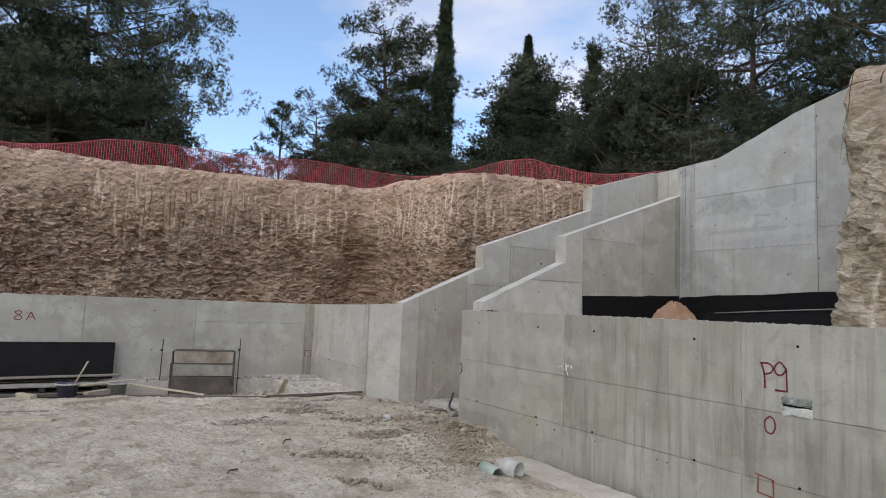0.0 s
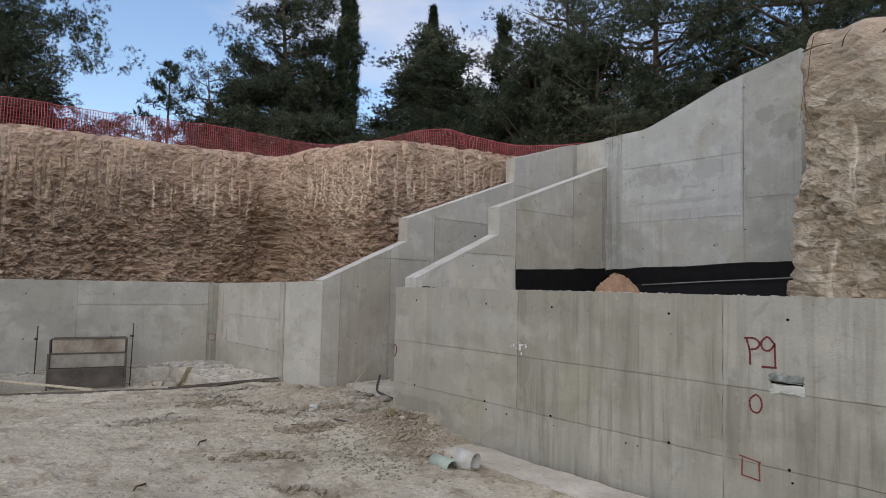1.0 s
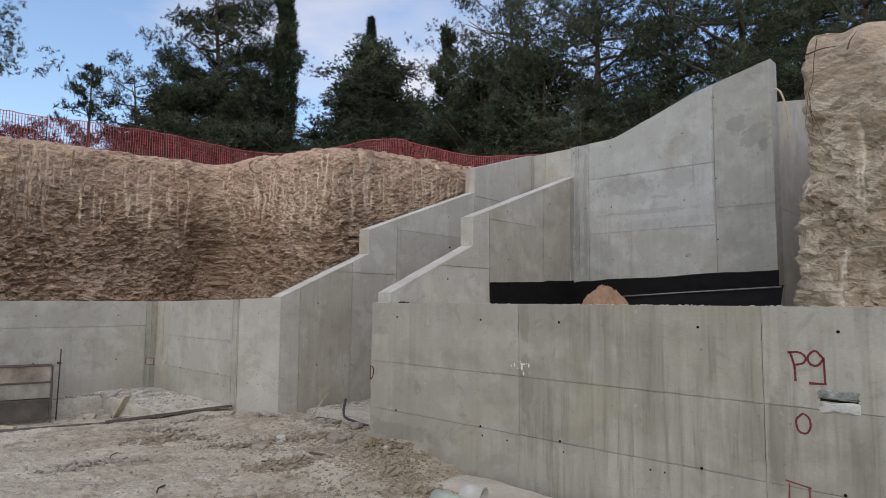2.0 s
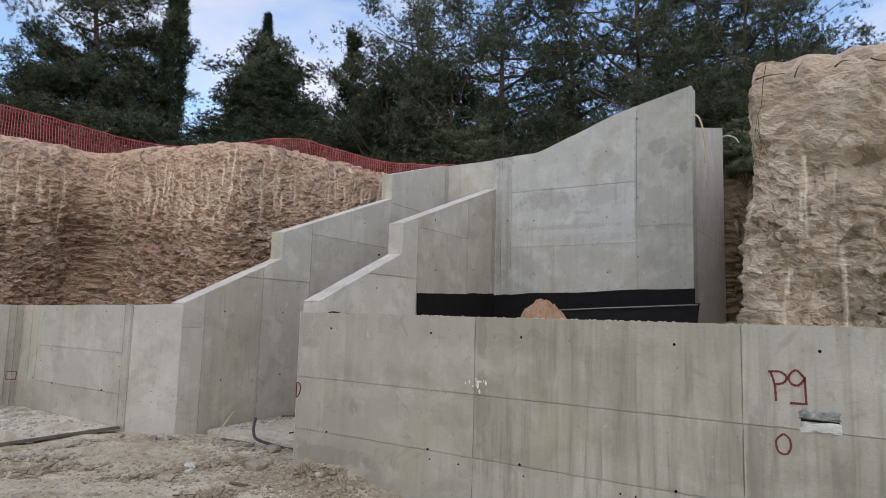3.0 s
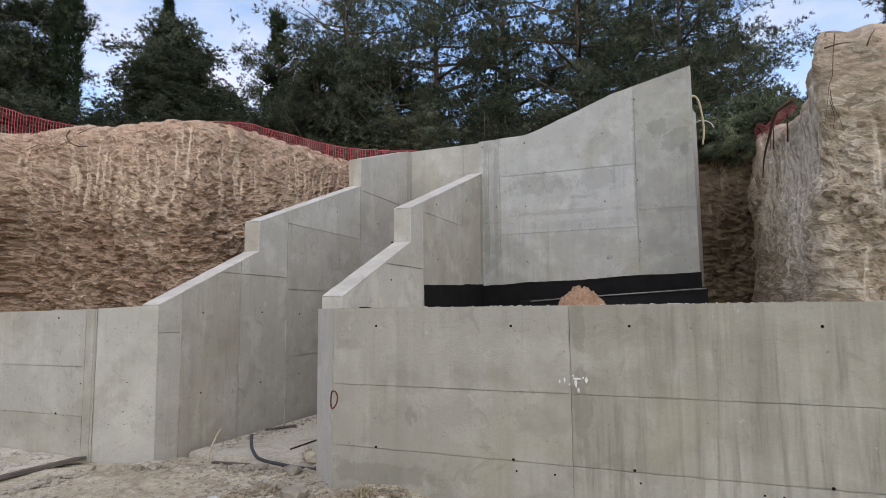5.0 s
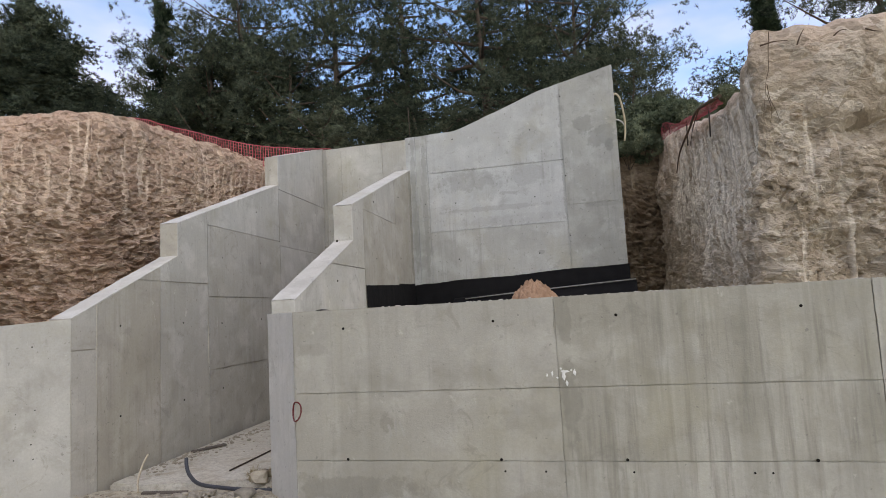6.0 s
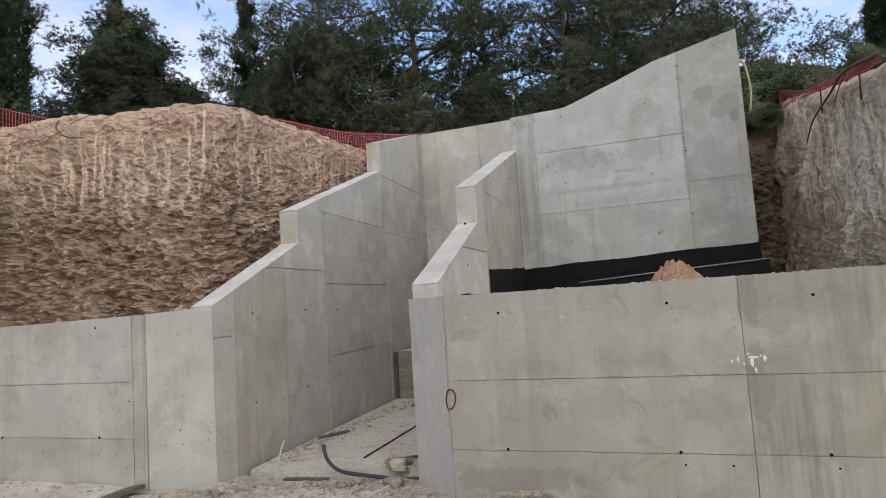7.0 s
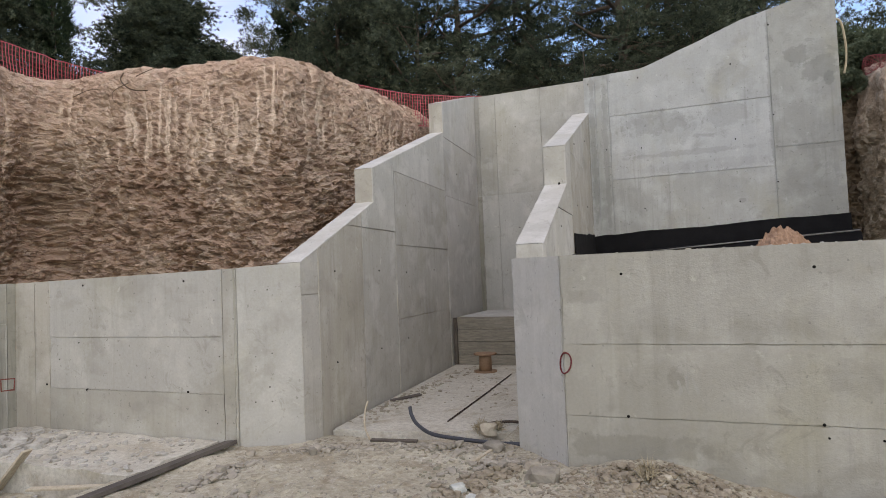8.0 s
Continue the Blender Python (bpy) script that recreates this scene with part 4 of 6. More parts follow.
def upper_z(x, y):
    far = np.maximum(np.maximum(-9.5 - x, y - 8.5), x - 8)
    return 4.83 + 0.25 * (fbm(x * 0.3, y * 0.3, 0, 3, 17) - 0.45) + np.clip(far, 0, 40) * 0.05 - 0.3 * ((x > 4.2) & (y < 6)) - 0.4 * ((x > 4.2) & (x < 8) & (y > 2) & (y < 5))


ux = np.unique(np.round(np.concatenate([spread(-24, 14, 0.75, 120), [-9.2, -4.7, -3.5, 3.0, 4.7]]), 3))
uy = np.unique(np.round(np.concatenate([spread(-14, 20, 0.75, 120), [1.9, 2.3, 2.55, 8.2, 9.4, 13.0]]), 3))
UX, UY = np.meshgrid(ux, uy, indexing="ij")
cx, cy = (UX[:-1, :-1] + UX[1:, 1:]) / 2, (UY[:-1, :-1] + UY[1:, 1:]) / 2
solid = (cx < -9.2) | ((cx < -4.7) & (cy > 2.55)) | (cy > 9.4) | ((cx < 3.0) & (cy > 8.2)) | ((cx > 4.7) & (cy > 2.3))
part("upper_ground", raw_mesh("upper_ground", np.stack([UX, UY, upper_z(UX, UY)], -1).reshape(-1, 3),
                              grid_faces(len(ux), len(uy), solid), True), SOIL)
tagged(bpy.data.objects["upper_ground"], "dry earth above the excavation under the trees", "ground", kind="structure")
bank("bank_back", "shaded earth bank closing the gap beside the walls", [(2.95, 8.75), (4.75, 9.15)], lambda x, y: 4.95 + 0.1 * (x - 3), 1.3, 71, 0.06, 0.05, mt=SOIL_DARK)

# ---- safety fence ----
def net_fence(line, gap_posts=2.6):
    """line: (x, y, foot z, top z)."""
    fence = thing("safety_fence", "sagging red plastic mesh safety fence above the cut bank", "fence")
    pts = np.array([tuple(p) for p in curve_points([(x, y, z0) for x, y, z0, _ in line], 60)])
    tops = np.array([p[2] for p in curve_points([(x, y, z1) for x, y, _, z1 in line], 60)])
    s = np.concatenate([[0], np.cumsum(np.linalg.norm(np.diff(pts[:, :2], axis=0), axis=1))])
    u = np.arange(0, s[-1], 0.058)
    u = u + 0.035 * (fbm(u * 4, 2, 0, 3, 6) - 0.45)
    x, y, z0, z1 = (np.interp(u, s, v) for v in (pts[:, 0], pts[:, 1], pts[:, 2], tops))
    sway = 0.22 * (fbm(u * 0.7, 1, 0, 3, 2) - 0.45)
    rows = 12
    f = np.linspace(0, 1, rows)[:, None]
    Z = z0 + (z1 - z0) * f + (0.03 + 0.05 * f) * (fbm(u[None] * 1.9, f * 2, 0, 3, 4) - 0.45)
    bend = np.sin(f * math.pi) * 0.2 * (fbm(u[None] * 1.1, f, 3, 3, 8) - 0.45) + sway[None] * f + 0.11 * (fbm(u[None] * 4.5, f * 1.6, 5, 3, 9) - 0.45)
    way = np.gradient(np.stack([x, y], 1), axis=0)
    way /= np.linalg.norm(way, axis=1)[:, None]
    X, Y = x - way[:, 1] * bend, y + way[:, 0] * bend
    verts, faces = [], []

    def ribbon(line_pts, half):
        base = len(verts)
        for (a, b) in zip(line_pts, half):
            verts.extend((a - b, a + b))
        for i in range(len(line_pts) - 1):
            k = base + 2 * i
            faces.append((k, k + 1, k + 3, k + 2))
    G = np.stack([X, Y, Z], -1)
    for r in range(rows):
        w = 0.009 if r in (0, rows - 1) else 0.0034
        ribbon(G[r], [np.array((0, 0, w))] * len(u))
    for c in range(len(u)):
        side = np.array((way[c, 0], way[c, 1], 0)) * 0.0075
        ribbon(G[:, c], [side] * rows)
    part("net", raw_mesh("net", verts, faces), NET, fence)
    for d in np.arange(0.3, s[-1], gap_posts):
        px, py, pz, pt = (float(np.interp(d, s, v)) for v in (pts[:, 0], pts[:, 1], pts[:, 2], tops))
        part("post", tube([(px, py + 0.02, pz - 0.35), (px + 0.02, py + 0.03, pt + 0.05)], 0.011, 6), STEEL, fence)
    return fence


net_fence([(-9.75, -9.5, 4.95, 5.2), (-9.75, -6.0, 5.0, 5.32), (-9.8, -4.2, 4.98, 5.74), (-9.85, -1.6, 5.0, 5.80), (-9.9, 1.1, 5.05, 6.0),
           (-9.75, 3.4, 4.95, 5.92), (-9.3, 4.8, 5.0, 6.02), (-8.0, 6.8, 5.45, 6.62), (-6.0, 7.0, 5.3, 6.05), (-4.6, 7.25, 4.95, 5.62), (-3.3, 8.3, 4.95, 5.66)])

# ---- trees ----
def blades(centres, outs, rng, per, size, width, droop=0.0):
    """Small pointed leaves: per leaves at each centre, fanning out along outs. Returns vertices and triangles."""
    n = len(centres)
    c = np.repeat(centres, per, 0)
    o = np.repeat(outs, per, 0) + rng.normal(0, 0.75, (n * per, 3))
    o[:, 2] -= droop
    o /= np.linalg.norm(o, axis=1)[:, None] + 1e-9
    side = np.cross(o, rng.normal(0, 1, (n * per, 3)))
    side /= np.linalg.norm(side, axis=1)[:, None] + 1e-9
    ln = size * rng.uniform(0.55, 1.3, (n * per, 1))
    w = width * rng.uniform(0.6, 1.3, (n * per, 1))
    base = c + rng.normal(0, size * 0.22, c.shape)
    v = np.stack([base - side * w, base + side * w, base + o * ln], 1).reshape(-1, 3)
    return v, np.arange(len(v)).reshape(-1, 3)


def crown_mesh(name, centres, outs, rng, per, size, width, droop=0.0):
    v, f = blades(centres, outs, rng, per, size, width, droop)
    me = bpy.data.meshes.new(name)
    me.vertices.add(len(v))
    me.vertices.foreach_set("co", v.ravel())
    me.loops.add(f.size)
    me.loops.foreach_set("vertex_index", f.ravel())
    me.polygons.add(len(f))
    me.polygons.foreach_set("loop_start", np.arange(0, f.size, 3))
    me.polygons.foreach_set("loop_total", np.full(len(f), 3))
    me.update(calc_edges=True)
    me.validate()
    return me


def lobes_points(lobes, count, rng, gaps=0.455):
    """Points scattered through ellipsoid lobes (x, y, z, radius, flatness), thicker towards their skins, with hollows."""
    vol = np.array([l[3] ** 2.2 for l in lobes])
    pick = rng.choice(len(lobes), count, p=vol / vol.sum())
    L = np.array(lobes)[pick]
    d = rng.normal(0, 1, (count, 3))
    d /= np.linalg.norm(d, axis=1)[:, None]
    r = rng.uniform(0, 1, (count, 1)) ** 0.38
    off = d * r * L[:, 3:4]
    off[:, 2] *= L[:, 4]
    p = L[:, :3] + off
    hollow = fbm(p[:, 0] * 0.9, p[:, 1] * 0.9, p[:, 2] * 1.2, 3, 77)
    keep = hollow > gaps
    return p[keep], d[keep]


def clumped(p, d, rng, each=10, r=0.17):
    """Gathers scattered points into tufts of needles."""
    pick = rng.permutation(len(p))[:max(1, len(p) // each)]
    off = rng.normal(0, r, (len(pick) * each, 3)) * np.array([1, 1, 0.75])
    return np.repeat(p[pick], each, 0) + off, np.repeat(d[pick], each, 0) * 0.6 + off / r * 0.45


def limbs_mesh(lines):
    """Trunk and limbs in one mesh; each line: points and radius."""
    bm = bmesh.new()
    for pts, r0, r1 in lines:
        n = len(pts)
        one = tube(pts, 1.0, 7, True, [r0 + (r1 - r0) * i / (n - 1) for i in range(n)])
        me = mesh_of(one, "limb")
        bm.from_mesh(me)
        bpy.data.meshes.remove(me)
    return bm


def pine(height, spread_m, seed, bare=0.35, dense=1.0, leaf=None, label="tall dark green pine with an uneven layered crown"):
    rng = np.random.default_rng(seed)
    tree = thing("pine_tree", label, "tree")
    lean = rng.uniform(-0.06, 0.06, 2) * height
    trunk = [(lean[0] * t ** 2 + 0.15 * math.sin(3 * t + seed), lean[1] * t ** 2, height * 0.94 * t) for t in np.linspace(0, 1, 9)]
    trunk[0] = (trunk[0][0], trunk[0][1], -0.5)
    lines, lobes = [(trunk, 0.022 * height + 0.02, 0.03)], []
    n = int(17 + 1.2 * height)
    for i in range(n):
        f = bare + (1 - bare) * (i + rng.uniform(0, 0.8)) / n
        z = height * f * 0.97
        reach = spread_m * (0.35 + 0.75 * math.sin(math.pi * min(1, (1.04 - f) / (1.04 - bare) * 0.75 + 0.12))) * rng.uniform(0.55, 1.1)
        a = i * 2.4 + rng.uniform(-0.5, 0.5)
        bx, by = np.interp(z, [p[2] for p in trunk], [p[0] for p in trunk]), np.interp(z, [p[2] for p in trunk], [p[1] for p in trunk])
        end = (bx + reach * math.cos(a), by + reach * math.sin(a), z + reach * rng.uniform(0.05, 0.5))
        mid = ((bx + end[0]) / 2, (by + end[1]) / 2, z + reach * 0.06)
        lines.append(([(bx, by, z), mid, end], 0.012 * height * (1.1 - f) + 0.018, 0.012))
        r = 0.24 * reach + 0.45
        lobes.append((*end, r, 0.62))
        lobes.append((mid[0] + rng.normal(0, 0.3), mid[1] + rng.normal(0, 0.3), mid[2] + 0.25, r * 0.75, 0.6))
        for _ in range(2):
            lobes.append((end[0] + rng.normal(0, 1.0 * r), end[1] + rng.normal(0, 1.0 * r), end[2] + rng.normal(0.1, 0.6 * r), r * rng.uniform(0.45, 0.8), 0.7))
    lobes.append((trunk[-1][0], trunk[-1][1], height * 0.95, 0.13 * spread_m + 0.5, 1.0))
    part("trunk", limbs_mesh(lines), BARK, tree)
    p, d = lobes_points(lobes, int(7000 * dense * height * spread_m / 30) + 4000, rng)
    p, d = clumped(p, d, rng)
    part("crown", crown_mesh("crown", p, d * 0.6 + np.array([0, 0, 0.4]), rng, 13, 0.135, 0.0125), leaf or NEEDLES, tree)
    return tree


def bushy(height, spread_m, seed, label="full rounded green pine"):
    """A pine whose crown reaches the ground, full and egg-shaped, with ragged clumps."""
    rng = np.random.default_rng(seed)
    tree = thing("pine_tree", label, "tree")
    lines = [([(0, 0, -0.5), (0.1, 0, height * 0.5), (0, 0, height * 0.93)], 0.2, 0.03)]
    for i in range(24):
        f, a = 0.1 + 0.8 * i / 24, i * 2.4
        r = spread_m * 0.8 * math.sin(math.pi * (0.2 + 0.75 * f))
        lines.append(([(0, 0, height * f - 0.3 * r), (r * math.cos(a), r * math.sin(a), height * f)], 0.045, 0.01))
    part("trunk", limbs_mesh(lines), BARK, tree)
    n = int(1250 * height * spread_m / 3)
    f = rng.uniform(0.02, 1, n)
    a = rng.uniform(0, 2 * math.pi, n)
    prof = np.sin(np.pi * np.clip(0.2 + 0.8 * f, 0, 1)) ** 0.6
    r = 0.78 * spread_m * prof * rng.uniform(0, 1, n) ** 0.5
    p = np.stack([r * np.cos(a), r * np.sin(a), f * height * 0.97], 1)
    d = np.stack([np.cos(a) * 0.6, np.sin(a) * 0.6, np.full(n, 0.55)], 1)
    lobes = []
    for i in range(150):
        f1, a1 = rng.uniform(0.04, 0.99), i * 2.4
        r1 = spread_m * math.sin(math.pi * (0.2 + 0.8 * f1)) ** 0.6 * rng.uniform(0.72, 1.08)
        lobes.append((r1 * math.cos(a1), r1 * math.sin(a1), f1 * height + rng.uniform(0, 0.5), rng.uniform(0.35, 0.75), 0.7))
    p2, d2 = lobes_points(lobes, n, rng)
    keep = fbm(p[:, 0] * 0.8, p[:, 1] * 0.8, p[:, 2] * 1.1, 3, 78) > 0.40
    p, d = clumped(np.concatenate([p[keep], p2]), np.concatenate([d[keep], d2 * 0.5 + np.array([0, 0, 0.5])]), rng, 7, 0.17)
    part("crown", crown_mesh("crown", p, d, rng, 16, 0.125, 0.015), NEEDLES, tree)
    return tree


def cypress(height, width, seed, leaf=None, label="slim dark column of a cypress", ragged=0.42):
    rng = np.random.default_rng(seed)
    tree = thing("cypress_tree", label, "tree")
    part("trunk", limbs_mesh([([(0, 0, -0.5), (0.03, 0, height * 0.5), (0, 0, height * 0.96)], 0.14, 0.02)]), BARK, tree)
    n = int(2600 * height * width / 12)
    f = rng.uniform(0.05, 1, n) ** 0.85
    prof = np.sin(np.clip(f, 0, 1) ** 0.75 * math.pi) ** 0.55 * (1 - 0.25 * f)
    a = rng.uniform(0, 2 * math.pi, n)
    lump = 1 + ragged * (fbm(np.cos(a) * 1.5 + 3, np.sin(a) * 1.5, f * height * 0.9, 3, seed) - 0.45) * 4
    r = width / 2 * prof * rng.uniform(0.35, 1, n) ** 0.5 * lump
    p = np.stack([r * np.cos(a), r * np.sin(a), f * height], 1)
    d = np.stack([np.cos(a) * 0.5, np.sin(a) * 0.5, np.ones(n)], 1)
    part("crown", crown_mesh("crown", p, d, rng, 9, 0.26, 0.02), leaf or CYPRESS, tree)
    return tree


def spindly(height, seed, tufts=14, reach_f=0.26, label="thin half-bare conifer with sparse dark tufts"):
    rng = np.random.default_rng(seed)
    tree = thing("dead_conifer", label, "tree")
    lines, pts = [([(0, 0, -0.4), (0.1, 0, height * 0.5), (0, 0.05, height)], 0.11, 0.015)], []
    for i in range(26):
        f = 0.2 + 0.78 * i / 26
        a, reach = i * 2.4, (1.05 - f) * height * reach_f * rng.uniform(0.5, 1.2)
        end = (reach * math.cos(a), reach * math.sin(a), height * f + reach * 0.35)
        lines.append(([(0, 0, height * f), end], 0.022, 0.008))
        for k in range(tufts):
            t = rng.uniform(0.3, 1)
            pts.append((end[0] * t + rng.normal(0, 0.1), end[1] * t + rng.normal(0, 0.1), height * f + (end[2] - height * f) * t + rng.normal(0, 0.12)))
    part("trunk", limbs_mesh(lines), BARK, tree)
    p = np.array(pts)
    part("crown", crown_mesh("crown", p, np.tile([0, 0, 0.6], (len(p), 1)), rng, 10, 0.24, 0.03), CYPRESS, tree)
    return tree


def airy(height, spread_m, seed):
    rng = np.random.default_rng(seed)
    tree = thing("airy_tree", "pale grey-green tree with thin see-through leaves", "tree")
    lines, lobes = [([(0, 0, -0.5), (0.2, 0.1, height * 0.45), (0.1, 0, height * 0.9)], 0.16, 0.02)], []
    for i in range(20):
        f = 0.3 + 0.65 * i / 20
        a, reach = i * 2.4, spread_m * (1.15 - f) * rng.uniform(0.4, 0.9)
        end = (reach * math.cos(a), reach * math.sin(a), height * f + reach * 0.9)
        lines.append(([(0.1, 0.05, height * f), (end[0] * 0.5, end[1] * 0.5, height * f + reach * 0.3), end], 0.04, 0.01))
        lobes.append((*end, 0.55 + 0.12 * spread_m, 1.0))
    part("trunk", limbs_mesh(lines), BARK, tree)
    p, d = lobes_points(lobes, int(260 * height * spread_m / 8) + 500, rng)
    part("crown", crown_mesh("crown", p, d, rng, 6, 0.13, 0.045), NEEDLES_PALE, tree)
    return tree


def stand(tree, x, y, turn=0, size=1.0, z=None, wide=None):
    ground_here = float(upper_z(np.array(x), np.array(y)))
    tree.matrix_world = pose(x, y, ground_here if z is None else z, 0, 0, turn) @ Matrix.Diagonal(((wide or size), (wide or size), size, 1))
    return tree


def again(tree, x, y, turn, size=1.0, wide=None):
    return stand(copy_thing(tree, Matrix.Identity(4)), x, y, turn, size, wide=wide)


pine_a = stand(pine(12.5, 4.2, 3, 0.12, 1.7), -25.5, -5.2, 20)
pine_b = stand(pine(13.5, 2.4, 8, 0.05, 3.4), -24.0, 9.6, 75)
pine_c = stand(pine(10.5, 3.6, 15, 0.12, 1.15), -10.6, 17.0, 130)
pine_d = stand(pine(11.5, 3.2, 21, 0.30), -4.8, 20.3, 210)
pine_e = stand(pine(9.5, 3.0, 27, 0.25, 0.9), -0.8, 16.6, 300)
pine_low = stand(pine(6.0, 2.4, 31, 0.10, 1.2), -7.8, 14.6, 10)
round_pine = stand(bushy(14.0, 2.7, 44), -25.4, 20.5, 0)
for src, x, y, turn, size, wide in (
        (pine_a, -27.5, -3.0, 140, 0.95, 0.8), (pine_a, -29.5, -8.0, 80, 1.0, 1.0), (round_pine, -24.5, -7.0, 80, 0.62, 1.0), (round_pine, -25.5, -3.2, 10, 0.55, 0.8), (round_pine, -24.0, -10.5, 200, 0.7, 1.1), (pine_a, -24.0, -12.0, 250, 1.05, 1.0),
        (pine_c, -26.8, 6.8, 33, 0.50, 0.5), (round_pine, -22.8, 10.6, 260, 0.55, 0.75), (pine_b, -23.4, 11.2, 100, 0.8, 0.6), (pine_c, -16.4, 18.6, 290, 0.68, 0.6),
        (pine_d, -12.4, 19.8, 20, 1.0, 0.75), (pine_e, -10.6, 14.4, 200, 0.78, 0.8), (pine_d, -7.2, 18.2, 100, 0.95, 1.0),
        (pine_b, 0.6, 19.5, 160, 0.75, 0.9), (pine_e, 2.4, 17.6, 40, 0.95, 0.8),
        (pine_c, 3.0, 23.0, 10, 0.9, 0.95),
        (pine_b, -20.5, 24.0, 15, 0.8, 0.9), (pine_low, -2.4, 13.6, 250, 0.55, 0.8),
        (pine_low, 1.2, 14.0, 80, 0.6, 0.9), (pine_low, -5.6, 13.2, 310, 0.5, 0.8), (pine_low, 3.9, 15.2, 30, 0.7, 0.7), (pine_low, -21.5, -6.5, 20, 0.9, 1.2), (pine_low, -22.0, -3.4, 120, 0.85, 1.1), (pine_low, -21.5, -9.5, 220, 0.9, 1.2), (pine_low, -22.5, 9.0, 60, 0.75, 1.1), (pine_low, -19.5, 11.5, 320, 0.7, 1.1), (pine_low, -21.0, 16.0, 200, 0.7, 1.1), (pine_d, 13.5, 20.0, 130, 0.9, 1.0),
        (pine_low, 7.0, 25.0, 190, 0.6, 1.0), (pine_e, 11.5, 27.0, 290, 0.75, 0.9), (pine_c, 8.2, 31.0, 60, 0.55, 0.7),
        (pine_low, -16.0, 14.5, 70, 0.8, 1.0), (pine_low, -13.2, 12.6, 160, 0.6, 0.8), (pine_c, -31.0, 14.0, 190, 0.6, 0.8),
        (round_pine, -11.8, 15.2, 90, 0.48, 0.6), (round_pine, -6.4, 23.5, 20, 0.42, 0.9), (round_pine, -2.6, 22.4, 110, 0.40, 0.9), (round_pine, 1.0, 23.2, 200, 0.42, 0.9), (round_pine, -9.8, 22.0, 300, 0.45, 0.9), (round_pine, -4.4, 17.4, 250, 0.34, 0.7), (round_pine, -0.2, 18.4, 330, 0.34, 0.7), (round_pine, -9.0, 15.2, 30, 0.50, 0.7), (round_pine, -24.6, 13.6, 130, 0.45, 0.6), (round_pine, -24.8, 8.0, 60, 0.60, 0.9), (pine_c, -25.8, 6.1, 210, 0.72, 0.62), (round_pine, -25.2, 9.8, 160, 0.62, 0.75), (round_pine, -26.5, 6.6, 250, 0.36, 0.6), (pine_a, 12.0, 12.5, 30, 0.85, 0.8), (pine_a, 2.4, 20.5, 70, 0.62, 0.42), (round_pine, -25.9, 20.8, 40, 0.94, 1.55), (round_pine, -23.3, 19.6, 100, 0.74, 1.5)):
    again(src, x, y, turn, size, wide)
for x, y, turn, size, wide in ((-25.0, 1.0, 20, 0.42, 0.8), (-24.2, 2.5, 140, 0.36, 0.7), (-24.5, 5.4, 260, 0.45, 0.8), (-25.5, 7.6, 50, 0.6, 0.9), (-23.5, -0.2, 200, 0.5, 0.9)):
    again(pine_low, x, y, turn, size, wide)
tall = stand(cypress(15.5, 1.3, 5, ragged=0.75), -22.4, 12.2)
again(tall, -28.5, 23.0, 90, 1.08, 1.15)
again(tall, 9.1, 18.4, 30, 0.62, 0.8)
stand(spindly(9.3, 12, 30, 0.17, "ragged dark spire of a dying conifer"), -13.0, 14.9)
stand(spindly(7.3, 6, 13, 0.52), -26.0, 4.0)
thin = stand(airy(15.0, 3.0, 4), -31.0, 22.4)
again(thin, -27.8, 26.0, 130, 0.98)
again(thin, 9.8, 28.5, 200, 0.55)
again(thin, -29.0, 17.2, 60, 0.55)
again(thin, -6.0, 22.0, 20, 0.8)

# far woods, closing the view between the trunks
rng = np.random.default_rng(99)
lobes = []
for i in range(190):
    deg = -34 + 132 * (i + rng.uniform(0, 1)) / 190
    a, r = math.radians(deg), rng.uniform(34, 46)
    tall_here = 0.0 if -6 < deg < 3 or deg > 91 else 1.0
    lobes.append((4 - r * math.cos(a) * 1.05, r * math.sin(a) + 4, 6.4 + tall_here * abs(rng.normal(0.6, 1.6)) + (2.2 if 38 < deg < 84 and i % 2 else 0.0), rng.uniform(1.3, 2.3), 0.85))
p, d = lobes_points(lobes, 36000, rng)
part("far_woods", crown_mesh("far_woods", p, d, rng, 7, 0.45, 0.05), NEEDLES)
tagged(bpy.data.objects["far_woods"], "dark belt of woodland behind the nearer trees", "woods", kind="stuff")

# shrubs on the bank tops
def shrub(seed, size, leaf, name="shrub", label="low dusty green shrub on the bank"):
    rng = np.random.default_rng(seed)
    bush = thing(name, label, "shrub")
    lines = []
    lobes = []
    for i in range(9):
        a, r = i * 2.4, size * rng.uniform(0.3, 0.8)
        end = (r * math.cos(a), r * math.sin(a), size * rng.uniform(0.4, 0.9))
        lines.append(([(0, 0, -0.1), (end[0] * 0.4, end[1] * 0.4, end[2] * 0.6), end], 0.018, 0.006))
        lobes.append((*end, size * 0.36, 0.8))
    part("stem", limbs_mesh(lines), BARK, bush)
    p, d = lobes_points(lobes, 4200, rng, 0.3)
    part("foliage", crown_mesh("leaves", p, d, rng, 7, 0.065, 0.015), leaf, bush)
    return bush


